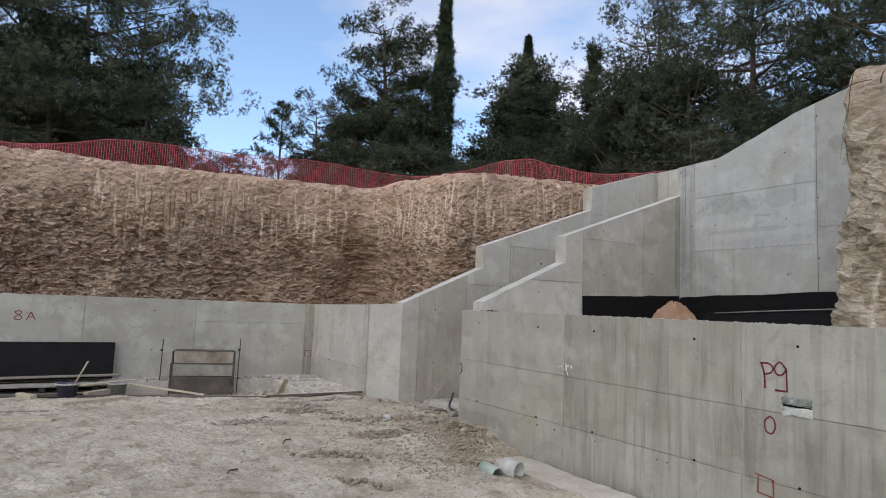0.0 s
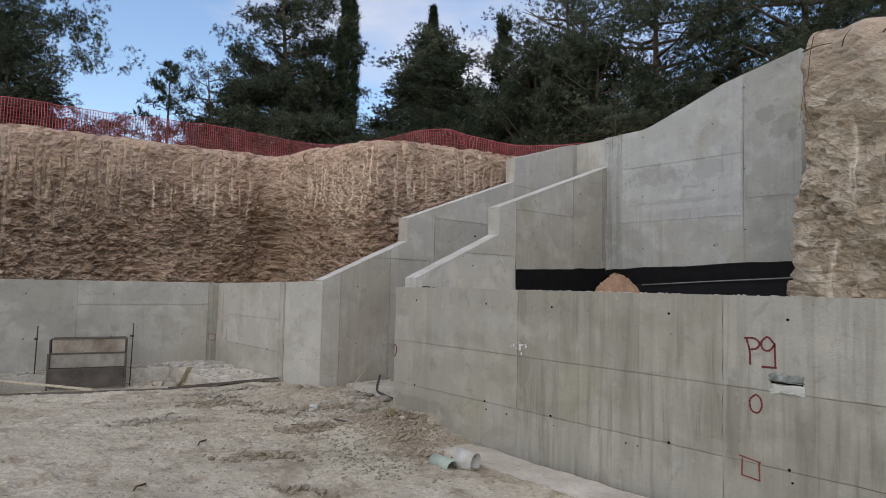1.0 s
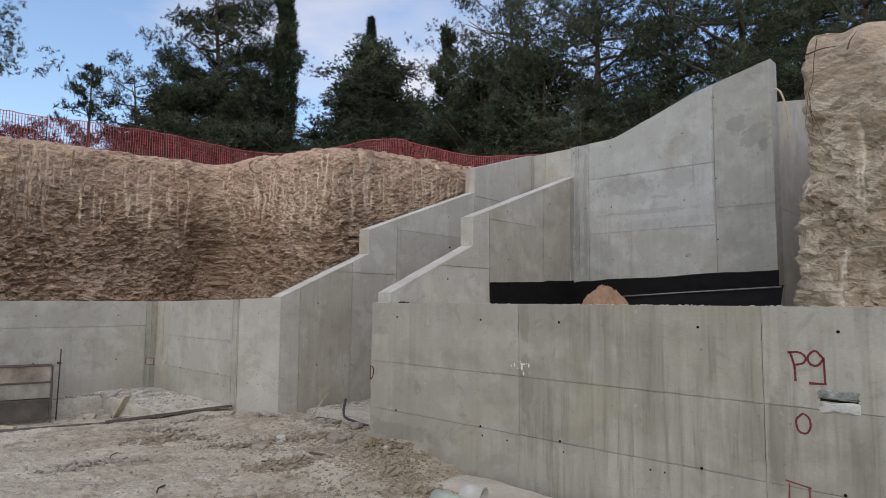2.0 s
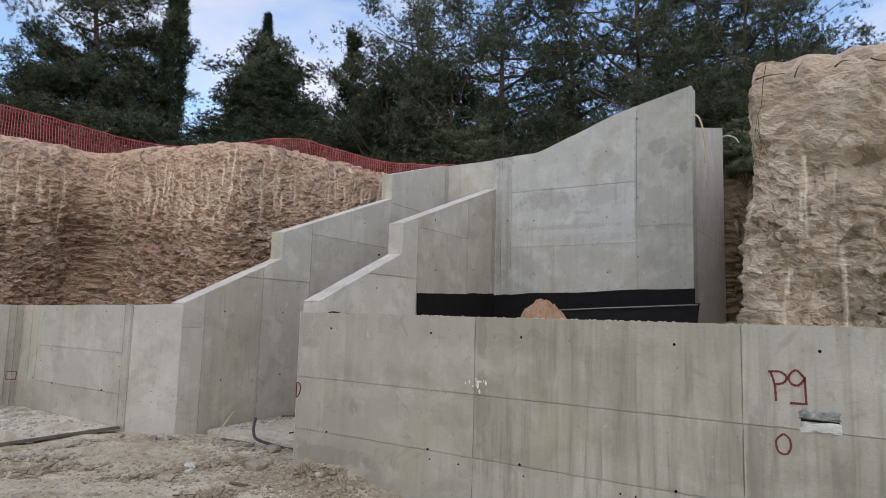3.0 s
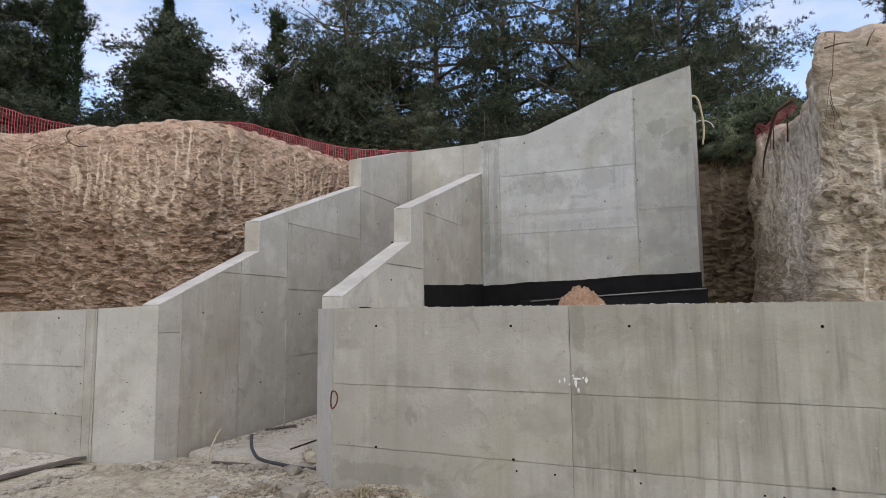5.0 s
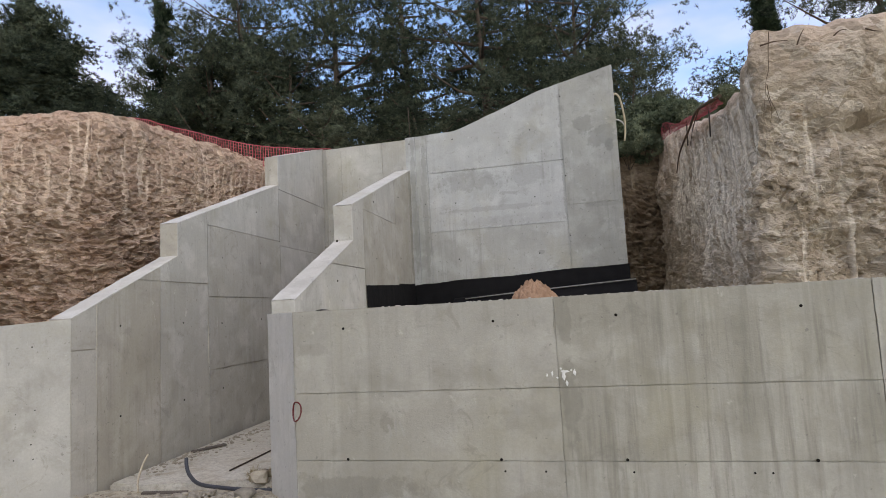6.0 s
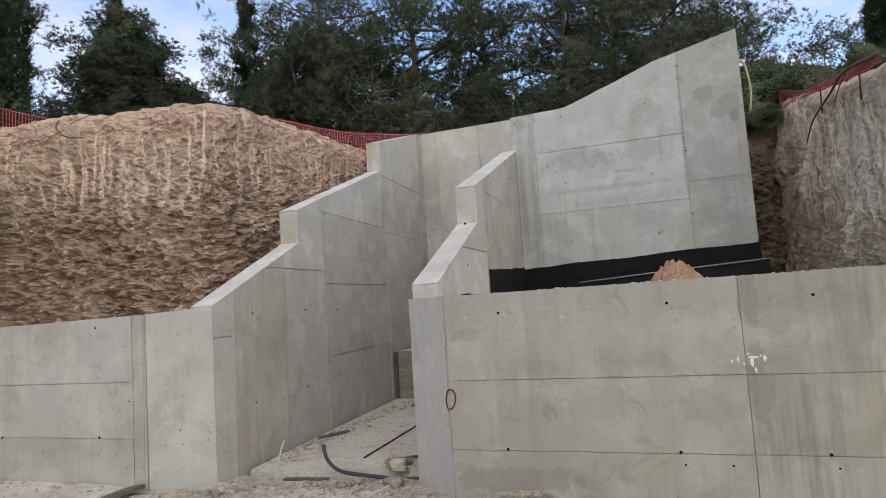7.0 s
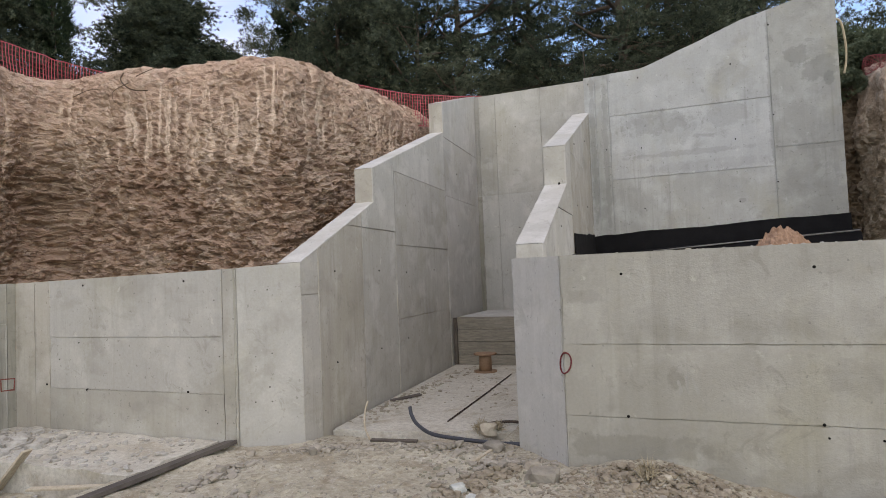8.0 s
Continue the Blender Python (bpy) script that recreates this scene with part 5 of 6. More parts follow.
bush = stand(shrub(2, 1.0, NEEDLES_PALE), 4.3, 9.75, 0, 1.0)
for x, y, turn, size in ((3.5, 9.7, 130, 1.0), (4.9, 9.9, 230, 1.1), (3.0, 9.9, 30, 0.8), (3.9, 10.6, 90, 1.5), (5.2, 8.6, 200, 0.8), (4.6, 11.6, 20, 1.0), (3.2, 11.4, 70, 1.2), (5.3, 6.9, 300, 0.6)):
    again(bush, x, y, turn, size)
for x, y, z, turn, size in ((3.4, 8.9, 4.55, 20, 0.55), (3.8, 8.98, 4.65, 150, 0.6), (4.3, 9.05, 4.75, 260, 0.6)):
    again(bush, x, y, turn, size).location.z = z       # growing out of the bank's shaded face
again(bush, -11.5, -3.0, 60, 0.5)
again(bush, -11.0, -7.5, 160, 0.7)
again(bush, -12.5, 0.5, 260, 0.6)

# ---- marks, fittings and loose things ----
def ribbon_mesh(name, lines, m, width, lift=0.0035):
    """Painted strokes on a wall: each line a list of (u, z) on the plane of m."""
    verts, faces = [], []
    for line in lines:
        pts = [p for p in curve_points([(u, 0, z) for u, z in line], 6)] if len(line) > 2 else [Vector((u, 0, z)) for u, z in line]
        base = len(verts)
        for i, p in enumerate(pts):
            way = (pts[min(i + 1, len(pts) - 1)] - pts[max(i - 1, 0)]).normalized()
            side = Vector((-way.z, 0, way.x)) * width * 0.5 * (1 + 0.25 * math.sin(i * 1.7 + len(verts)))
            for q in (p - side, p + side):
                verts.append(m @ Vector((q.x, -lift, q.z)))
        for i in range(len(pts) - 1):
            k = base + 2 * i
            faces.append((k, k + 2, k + 3, k + 1))
    me = raw_mesh(name, verts, faces)
    return me


def paint(name, label, lines, m, width, material, parent):
    ob = part(name, ribbon_mesh(name, lines, m, width), material, parent, label)
    return ob


U = 0.12      # from the wall's left end to x = 0
paint("mark", "red sprayed letter P and figure 9",
      [[(4.575 + U, 1.455), (4.60 + U, 1.36), (4.605 + U, 1.25)], [(4.56 + U, 1.452), (4.635 + U, 1.455), (4.675 + U, 1.42), (4.655 + U, 1.38), (4.60 + U, 1.365)],
       [(4.785 + U, 1.42), (4.735 + U, 1.472), (4.69 + U, 1.43), (4.70 + U, 1.38), (4.745 + U, 1.37), (4.785 + U, 1.415)],
       [(4.785 + U, 1.43), (4.79 + U, 1.25)], [(4.80 + U, 1.246), (4.69 + U, 1.244)]], M_FRONT, 0.015, RED_PAINT, wall_front)
paint("mark", "red sprayed ring", [[(4.645 + U, 1.03), (4.60 + U, 0.98), (4.612 + U, 0.905), (4.66 + U, 0.893), (4.688 + U, 0.94), (4.68 + U, 1.0), (4.645 + U, 1.03)]],
      M_FRONT, 0.014, RED_PAINT, wall_front)
paint("mark", "faded red sprayed square", [[(4.515 + U, 0.545), (4.68 + U, 0.52)], [(4.54 + U, 0.53), (4.535 + U, 0.40)], [(4.665 + U, 0.525), (4.67 + U, 0.385)], [(4.53 + U, 0.40), (4.675 + U, 0.385)]],
      M_FRONT, 0.012, RED_BROWN, wall_front)
paint("stain", "grey hand-shaped smudge", [[(0.72 + U, 0.80), (0.74 + U, 0.72), (0.73 + U, 0.69)], [(0.78 + U, 0.83), (0.79 + U, 0.70)], [(0.82 + U, 0.82), (0.86 + U, 0.70)]],
      M_FRONT, 0.022, CONCRETE_DARK, wall_front)
# ring that wraps round the wall's chamfered edge
ring_pts = []
for k in range(25):
    a = 2 * math.pi * k / 24
    u, z = 0.052 * math.sin(a) + 0.012 * math.cos(a), 0.915 + 0.082 * math.cos(a)
    ring_pts.append((FX + u, -0.006, z) if u > 0 else (FX + u * 0.73 - 0.005, -u * 0.69 - 0.006, z))
part("mark", tube(ring_pts, 0.0065, 5), RED_PAINT, wall_front, "red sprayed ring round the edge")
ww = bpy.data.objects["wall_west"]
M_WEST = Matrix(((0, -1, 0, WX), (1, 0, 0, 0), (0, 0, 1, 0), (0, 0, 0, 1)))
paint("mark", "red sprayed figure 8 and letter A",
      [[(-5.87, 1.43), (-5.95, 1.40), (-5.87, 1.345), (-5.83, 1.29), (-5.89, 1.255), (-5.95, 1.285), (-5.90, 1.34), (-5.84, 1.39), (-5.87, 1.43)],
       [(-5.76, 1.25), (-5.69, 1.41)], [(-5.69, 1.41), (-5.61, 1.25)], [(-5.74, 1.31), (-5.63, 1.315)]], M_WEST, 0.018, RED_BROWN, ww)
paint("mark", "small red sprayed square", [[(-0.34, 0.69), (-0.18, 0.675)], [(-0.18, 0.68), (-0.19, 0.545)], [(-0.18, 0.55), (-0.335, 0.56)], [(-0.335, 0.695), (-0.33, 0.555)]], M_WEST, 0.014, RED_BROWN, ww)

# plaster smears and a foam-filled pocket in the front wall
rnd = random.Random(4)
for u, z, w, h in ((2.19, 1.165, 0.035, 0.085), (2.20, 1.19, 0.075, 0.022), (2.10, 1.18, 0.02, 0.045), (2.06, 1.165, 0.018, 0.035), (2.14, 1.145, 0.02, 0.02), (2.275, 1.18, 0.022, 0.05), (2.25, 1.20, 0.016, 0.02), (2.21, 1.10, 0.022, 0.045), (2.17, 1.215, 0.014, 0.02)):
    bm = bmesh.new()
    n = 14
    vs = [bm.verts.new((u + w / 2 * math.cos(2 * math.pi * k / n) * rnd.uniform(0.5, 1.2), -0.006 - 0.001 * (k % 2),
                        z + h / 2 * math.sin(2 * math.pi * k / n) * rnd.uniform(0.5, 1.2))) for k in range(n)]
    mid = bm.verts.new((u, -0.009, z))
    for k in range(n):
        bm.faces.new((vs[k], vs[(k + 1) % n], mid))
    part("smear", bm, PATCH, wall_front, "white plaster smear")


def lumpy(x0, x1, z0, z1, depth, seed, nx=16, nz=8, edge=0.012):
    u, v = np.meshgrid(np.linspace(0, 1, nx), np.linspace(0, 1, nz), indexing="ij")
    x = x0 + (x1 - x0) * u + edge * (vnoise(v * 6, u * 2, 0, seed) - 0.5) * 2
    z = z0 + (z1 - z0) * v + edge * (vnoise(u * 7, v * 2, 3, seed) - 0.5) * 2
    rim = np.minimum(np.minimum(u, 1 - u), np.minimum(v, 1 - v))
    y = -0.004 - depth * (0.25 + fbm(u * 6, v * 4, 0, 3, seed)) * np.clip(rim * 7, 0, 1)
    return raw_mesh("lump", np.stack([x, y, z], -1).reshape(-1, 3), grid_faces(nx, nz))


part("pocket", lumpy(4.745, 4.985, 1.145, 1.212, 0.012, 3), MARBLE, wall_front, "mottled grey filler in a wall pocket")
# No opening here: a raised near-black strip paints the gap's shade.
part("pocket", lumpy(4.755, 4.98, 1.128, 1.146, 0.004, 5, 16, 4, 0.004), HOLE, wall_front, "dark strip for the shaded gap in a wall pocket")
part("pocket", lumpy(4.75, 4.99, 1.058, 1.128, 0.014, 7), FOAM, wall_front, "white foam in a wall pocket")

# bitumen membrane along the foot of the tall wall
def membrane(name, label, a, b, top0, top1, seed, foot=1.62):
    a, b = np.array(a), np.array(b)
    way = (b - a) / np.linalg.norm(b - a)
    out = np.array((way[1], -way[0]))
    n = max(12, int(np.linalg.norm(b - a) / 0.03))
    t = np.linspace(0, 1, n)
    crest = top0 + (top1 - top0) * t + 0.035 * (fbm(t * 9, 0, 0, 4, seed) - 0.45)
    rows = []
    for f, off in ((0, 0.035), (0.35, 0.022), (0.8, 0.014), (1.0, 0.010), (1.0, 0.001)):
        base = a + (b - a) * t[:, None]
        wob = off + 0.012 * (fbm(t * 14, f * 3, 0, 3, seed + 1) - 0.4) * (off > 0.002)
        rows.append(np.concatenate([base + out * wob[:, None], (foot + (crest - foot) * f)[:, None]], 1))
    ob = part(name, raw_mesh(name, np.array(rows).reshape(-1, 3), grid_faces(5, n), False), MEMBRANE)
    return tagged(ob, label, "membrane")


membrane("membrane", "black bitumen sheet along the tall wall's foot", (near_x(5.39), 5.395), (3.05, 5.385), 2.20, 2.32, 3)
membrane("membrane", "black bitumen sheet on the parapet's foot", (near_x(2.68), 2.68), (near_x(5.36), 5.36), 2.10, 2.22, 8)
flap = thing("membrane_roll", "black membrane folded out over the terrace with a pale lath", "membrane")
verts, n = [], 60
for k in range(n):
    t = k / (n - 1)
    x = 0.15 + 2.98 * t
    w = 0.02 * math.sin(9 * t)
    verts += [(x, 5.345, 1.92 + 0.16 * t + w * 0.3), (x, 5.24 + w, 1.90 + 0.13 * t), (x, 5.12 + w, 1.76 + 0.05 * t), (x, 5.02, 1.67)]
part("sheet", raw_mesh("sheet", verts, grid_faces(n, 4), True), MEMBRANE, flap)
part("lath", tube([(0.35, 5.215, 1.90), (1.6, 5.21, 1.975), (3.12, 5.215, 2.055)], 0.011, 6), EDGE_GREY, flap, "pale grey lath")
for x, y, s in ((-0.05, 0.45, 0.10), (0.25, 0.36, 0.05), (-0.35, 0.50, 0.06)):
    bm = bmesh.new()
    bmesh.ops.create_icosphere(bm, subdivisions=2, radius=s)
    for v in bm.verts:
        v.co *= 0.8 + 0.5 * noise.noise(v.co * 9 + Vector((x, y, 0)))
        v.co.z *= 0.35
    ob = part("mortar_lump", bm, MEMBRANE)
    ob.location = (x, y, 1.765)
    tagged(ob, "dark scrap of bitumen sheet lying on the wall top", "scrap")


def heap(name, label, x, y, z, radius, height, seed, material, dome=1.25, crumb=0.35):
    r, a = np.meshgrid(np.linspace(0, 1, 40), np.linspace(0, 2 * math.pi, 97), indexing="ij")
    X, Y = np.cos(a) * r * radius, np.sin(a) * r * radius
    k = 14 if radius > 0.8 else 34
    Z = height * (1 - r ** dome) + height * crumb * (fbm(X * k + 9, Y * k, 0, 4, seed) - 0.45) * np.clip((1 - r) * 5, 0, 1)
    k = 1 + 0.25 * (vnoise(np.cos(a) * 2 + 5, np.sin(a) * 2, 0, seed) - 0.5)
    ob = part(name, raw_mesh(name, np.stack([X * k, Y * k, Z], -1).reshape(-1, 3), grid_faces(40, 97)), material)
    ob.location = (x, y, z)
    return tagged(ob, label, "mound")


heap("earth_mound", "small reddish heap of crumbly dug earth on the terrace", 1.76, 2.36, 1.68, 0.345, 0.325, 3, MOUND, 1.75, 0.4)

# conduits, starter bar
ob = part("conduit", tube(curve_points([(3.0, 5.5, 5.13), (3.06, 5.52, 5.185), (3.13, 5.56, 5.10), (3.18, 5.64, 4.82), (3.185, 5.70, 4.6), (3.16, 5.74, 4.42)], 8), 0.016, 8), CONDUIT)
tagged(ob, "sand-coloured conduit bent down from the wall's end", "conduit")
ob = part("conduit", tube(curve_points([(2.98, 8.3, 5.50), (3.12, 8.3, 5.56), (3.28, 8.3, 5.50), (3.36, 8.3, 5.38)], 8), 0.013, 8), PVC)
tagged(ob, "pale conduit bent out of the return wall", "conduit")
ob = part("starter_bar", tube([(-0.64, 5.80, 4.75), (-0.645, 5.81, 5.2), (-0.66, 5.83, 5.55)], 0.008, 6), STEEL)
tagged(ob, "thin upright steel starter bar on the wall", "steel bar")



# pipe pieces by the front wall
def pipe_piece(name, label, a, b, r, material):
    """A short pipe with a wall thickness and a rim."""
    a, b = Vector(a), Vector(b)
    way = (b - a).normalized()
    side = way.orthogonal().normalized()
    over = way.cross(side)
    bm, rings = bmesh.new(), []
    for p, rr in ((a, r), (a, r - 0.009), (b, r - 0.009), (b, r)):
        rings.append([bm.verts.new(p + side * (rr * math.cos(t)) + over * (rr * math.sin(t))) for t in [2 * math.pi * k / 28 for k in range(28)]])
    for i in range(4):
        p, q = rings[i], rings[(i + 1) % 4]
        for k in range(28):
            bm.faces.new((p[k], p[(k + 1) % 28], q[(k + 1) % 28], q[k])).smooth = i % 2 == 1
    bmesh.ops.recalc_face_normals(bm, faces=bm.faces)
    return tagged(part(name, bm, material), label, "pipe")


pipe_piece("pipe_offcut", "pale plastic pipe offcut lying by the wall", (2.366, -0.790, 0.112), (2.175, -0.845, 0.130), 0.098, PVC)
pipe_piece("pipe_offcut", "dusty green plastic pipe half buried beside the pale one", (2.24, -0.965, 0.060), (1.95, -0.95, 0.065), 0.078, PVC_GREEN)

# footings and trench edging
foot = thing("footing", "rough concrete footing below the side wall", "footing", kind="structure")


def rough_slab(x0, x1, y0, y1, z0, z1, seed):
    nx, ny = max(3, int((x1 - x0) / 0.05)), max(3, int((y1 - y0) / 0.05))
    x, y = np.meshgrid(np.linspace(x0, x1, nx), np.linspace(y0, y1, ny), indexing="ij")
    z = z1 + 0.05 * (fbm(x * 4, y * 4, 0, 4, seed) - 0.45)
    top = np.stack([x, y, z], -1).reshape(-1, 3)
    rim = [i * ny for i in range(nx)] + [(nx - 1) * ny + j for j in range(1, ny)] + [i * ny + ny - 1 for i in range(nx - 2, -1, -1)] + [j for j in range(ny - 2, 0, -1)]
    low = [(top[i][0], top[i][1], z0) for i in rim]
    faces = [tuple(f) for f in grid_faces(nx, ny)[:, ::-1]]
    n0, m = len(top), len(rim)
    faces += [(rim[i], n0 + i, n0 + (i + 1) % m, rim[(i + 1) % m]) for i in range(m)]
    return raw_mesh("slab", np.concatenate([top, np.array(low)]), faces)


part("slab", rough_slab(WX, -3.47, -1.22, -0.165, -0.3, 0.14, 3), DUSTY, foot)
part("slab", rough_slab(WX + 0.002, -5.85, -9.0, -1.224, -0.3, 0.12, 6), DUSTY, foot)


ob = part("blinding", rough_slab(1.62, 7.4, -0.66, -0.17, -0.2, 0.062, 9), BLINDING)
tagged(ob, "pale rough strip of blinding concrete at the wall's foot", "blinding", kind="structure")


def plank(name, label, a, b, width, thick, material, roll=0.0, category="plank"):
    a, b = Vector(a), Vector(b)
    bm = box(-(b - a).length / 2, (b - a).length / 2, -width / 2, width / 2, -thick / 2, thick / 2, min(thick, width) * 0.12)
    for v in bm.verts:
        v.co.z += 0.3 * thick * noise.noise(Vector((v.co.x * 2, v.co.y, a.x)))
    ob = part(name, bm, material)
    way = (b - a).normalized()
    side = Vector((0, 0, 1)).cross(way).normalized()
    m = Matrix((way, side, way.cross(side))).transposed().to_4x4()
    m.translation = (a + b) / 2
    ob.matrix_world = m @ pose(0, 0, 0, roll, 0, 0)
    return tagged(ob, label, category)


plank("edging_board", "dark weathered board edging the trench", (-3.30, -0.19, 0.150), (-3.36, -1.95, 0.125), 0.15, 0.035, WOOD_DARK, 8)
plank("edging_board", "dark weathered board edging the trench", (-3.40, -1.9, 0.10), (-4.30, -4.3, 0.09), 0.11, 0.035, WOOD_DARK, 10)
plank("edging_board", "dark weathered board edging the trench", (-4.2, -4.1, 0.10), (-4.7, -6.4, 0.09), 0.10, 0.03, WOOD_DARK, 6)
plank("lath", "pale splintered lath leaning in the trench", (-4.35, -1.42, 0.02), (-3.62, -1.30, 0.07), 0.06, 0.02, WOOD_PALE, 5, "lath")
plank("plank", "short pale plank standing against the footing", (-4.97, -1.29, -0.11), (-4.62, -1.235, 0.27), 0.10, 0.022, WOOD_PALE, 0)

# formwork crate with steel stakes
crate = thing("formwork_crate", "dark stained plywood formwork crate standing in the trench", "crate", pose(-5.69, -2.64, -0.12, 0, 0, 76))
for i, (z0, z1, mt, lab) in enumerate(((0.05, 0.35, WOOD_DARK, "dark stained board"), (0.37, 0.61, PLY_GREY, "grey scuffed board"), (0.62, 0.865, PLY_STAINED, "brown stained board"))):
    face = part("front_board", box(-0.57 + 0.01 * i, 0.565, -0.25 + 0.05 * i, -0.228 + 0.05 * i, z0, z1, 0.004), mt, crate, lab)
    part("batten", box(-0.585 + 0.01 * i, 0.575, -0.262 + 0.05 * i, -0.205 + 0.05 * i, z1 - 0.012, z1 + 0.008, 0.003), WOOD_DARK, face)
part("back_board", box(-0.57, 0.57, 0.226, 0.25, 0.02, 0.86, 0.004), WOOD_DARK, crate)
for x in (-0.60, 0.575):
    part("side_panel", box(x, x + 0.022, -0.10, 0.22, 0.02, 0.84, 0.004), WOOD_DARK, crate)
    part("upright", box(x - 0.004, x + 0.026, -0.262, -0.235, 0.0, 0.62, 0.004), WOOD_DARK, crate)
for x, y, z1 in ((-5.95, -3.42, 0.95), (-5.40, -2.03, 1.0)):
    stake = thing("steel_stake", "rusty steel stake driven in beside the crate", "stake")
    rod = part("rod", tube([(x, y, -0.3), (x + 0.01, y + 0.02, z1)], 0.011, 6), STEEL, stake)
    part("clamp", box(x - 0.035, x + 0.04, y - 0.02, y + 0.03, z1 - 0.24, z1 - 0.205, 0.006), STEEL, rod)

# stored boards by the west wall
def board_at(name, label, x0, x1, y0, y1, z0, z1, mt, tilt=0.0, turn=0.0, category="board"):
    ob = part(name, box(-(x1 - x0) / 2, (x1 - x0) / 2, -(y1 - y0) / 2, (y1 - y0) / 2, -(z1 - z0) / 2, (z1 - z0) / 2, 0.003), mt)
    ob.matrix_world = pose((x0 + x1) / 2, (y0 + y1) / 2, (z0 + z1) / 2, 0, tilt, turn)
    return tagged(ob, label, category)


board_at("formwork_board", "black-faced formwork board leaning on the wall", -6.21, -6.19, -6.9, -4.24, 0.15, 0.86, BLACK_SHEET, -9)
z = -0.10
for i, (x0, x1, y0, y1, mt, turn) in enumerate(((-5.85, -4.75, -7.2, -4.25, WOOD_DARK, 2), (-5.80, -4.85, -7.0, -4.5, WOOD_GREY, -3),
                                                (-5.85, -4.9, -7.3, -4.75, BLACK_SHEET, 4), (-5.75, -5.0, -7.0, -4.35, WOOD_GREY, -2),
                                                (-5.9, -5.2, -6.9, -4.6, BLACK_SHEET, 3), (-5.8, -5.3, -6.8, -4.15, WOOD_DARK, -5))):
    board_at("formwork_board", "used formwork board in a loose stack", x0, x1, y0, y1, z, z + 0.03, mt, 0.6 * (-1) ** i, turn)
    z += 0.047


board_at("formwork_board", "pale grey plywood sheet on the stack", -5.58, -4.90, -7.3, -4.34, 0.165, 0.183, PLY_GREY, -1.5, 1.5)
board_at("formwork_board", "black-faced board lying on the stack", -6.02, -5.52, -7.2, -4.5, 0.225, 0.245, BLACK_SHEET, 4, 2)
board_at("formwork_board", "narrow pale board on the stack", -5.75, -5.58, -6.4, -4.1, 0.26, 0.28, WOOD_GREY, 3, 7)
for y in (-6.6, -5.4, -4.6):
    board_at("timber_block", "short timber block under the plywood sheet", -5.3, -4.98, y, y + 0.09, 0.10, 0.16, WOOD_DARK, 0, 0, "block")


def bucket(x, y, z, r, h, mt, label, full):
    pail = thing("bucket", label, "bucket", pose(x, y, z))
    bm, rings = bmesh.new(), []
    prof = [(r * 0.78, 0), (r, h - 0.02), (r * 1.06, h - 0.02), (r * 1.06, h), (r * 0.97, h), (r * 0.76, 0.012)]
    for rr, zz in prof:
        rings.append([bm.verts.new((rr * math.cos(t), rr * math.sin(t), zz)) for t in [2 * math.pi * k / 24 for k in range(24)]])
    for p, q in zip(rings, rings[1:]):
        for k in range(24):
            bm.faces.new((p[k], p[(k + 1) % 24], q[(k + 1) % 24], q[k])).smooth = True
    bm.faces.new(rings[0][::-1])
    bm.faces.new(rings[-1])
    shell = part("shell", bm, mt, pail)
    bm = bmesh.new()
    bmesh.ops.create_circle(bm, cap_ends=True, segments=24, radius=r * 0.955)
    bmesh.ops.transform(bm, verts=bm.verts, matrix=Matrix.Translation((0, 0, h * full)))
    part("mortar", bm, MORTAR, shell, "dry pale mortar")
    rim = tube([((r * 1.05) * math.cos(t), (r * 1.05) * math.sin(t), h - 0.012) for t in [2 * math.pi * k / 24 for k in range(25)]], 0.014, 6)
    part("rim", rim, MORTAR, shell, "mortar-crusted rim")
    return pail


bucket(-4.35, -4.98, 0.02, 0.16, 0.29, BUCKET, "mortar-splashed dark blue bucket on the ground", 0.9)
bucket(-4.75, -4.22, -0.05, 0.15, 0.30, EDGE_GREY, "dusty grey bucket beside the boards", 0.5)
ob = part("stirring_stick", tube([(-4.42, -4.95, 0.12), (-4.30, -4.83, 0.42), (-4.2, -4.72, 0.68)], 0.014, 7), WOOD_PALE)
tagged(ob, "pale stick standing in the mortar bucket", "stick")
for a, b, w, h, mt, lab in (((-3.27, -5.05, 0.13), (-3.67, -4.12, 0.13), 0.13, 0.075, WOOD_PALE, "thick pale timber lying on the ground"),
                            ((-2.90, -6.3, 0.12), (-2.74, -4.94, 0.11), 0.09, 0.04, WOOD_GREY, "weathered timber lying on the ground"),
                            ((-2.55, -6.3, 0.125), (-2.03, -5.1, 0.12), 0.12, 0.045, WOOD_PALE, "sawn timber lying on the ground"),
                            ((-3.95, -6.2, 0.11), (-3.29, -5.10, 0.11), 0.06, 0.03, WOOD_PALE, "thin pale timber lying on the ground"),
                            ((-5.05, -4.07, 0.20), (-3.75, -2.92, 0.13), 0.07, 0.025, WOOD_PALE, "pale lath lying over the trench edge"),
                            ((-4.75, -4.75, 0.22), (-5.2, -3.9, 0.24), 0.12, 0.03, WOOD_PALE, "pale board lying over the stack"),
                            ((-4.32, -4.72, 0.12), (-4.70, -4.35, 0.12), 0.10, 0.09, WOOD_PALE, "short block of weathered timber"),
                            ((-4.35, -5.64, 0.13), (-4.02, -5.42, 0.13), 0.11, 0.11, WOOD_PALE, "stub of pale timber with a sawn end")):
    plank("timber", lab, a, b, w, h, mt, 0, "timber")

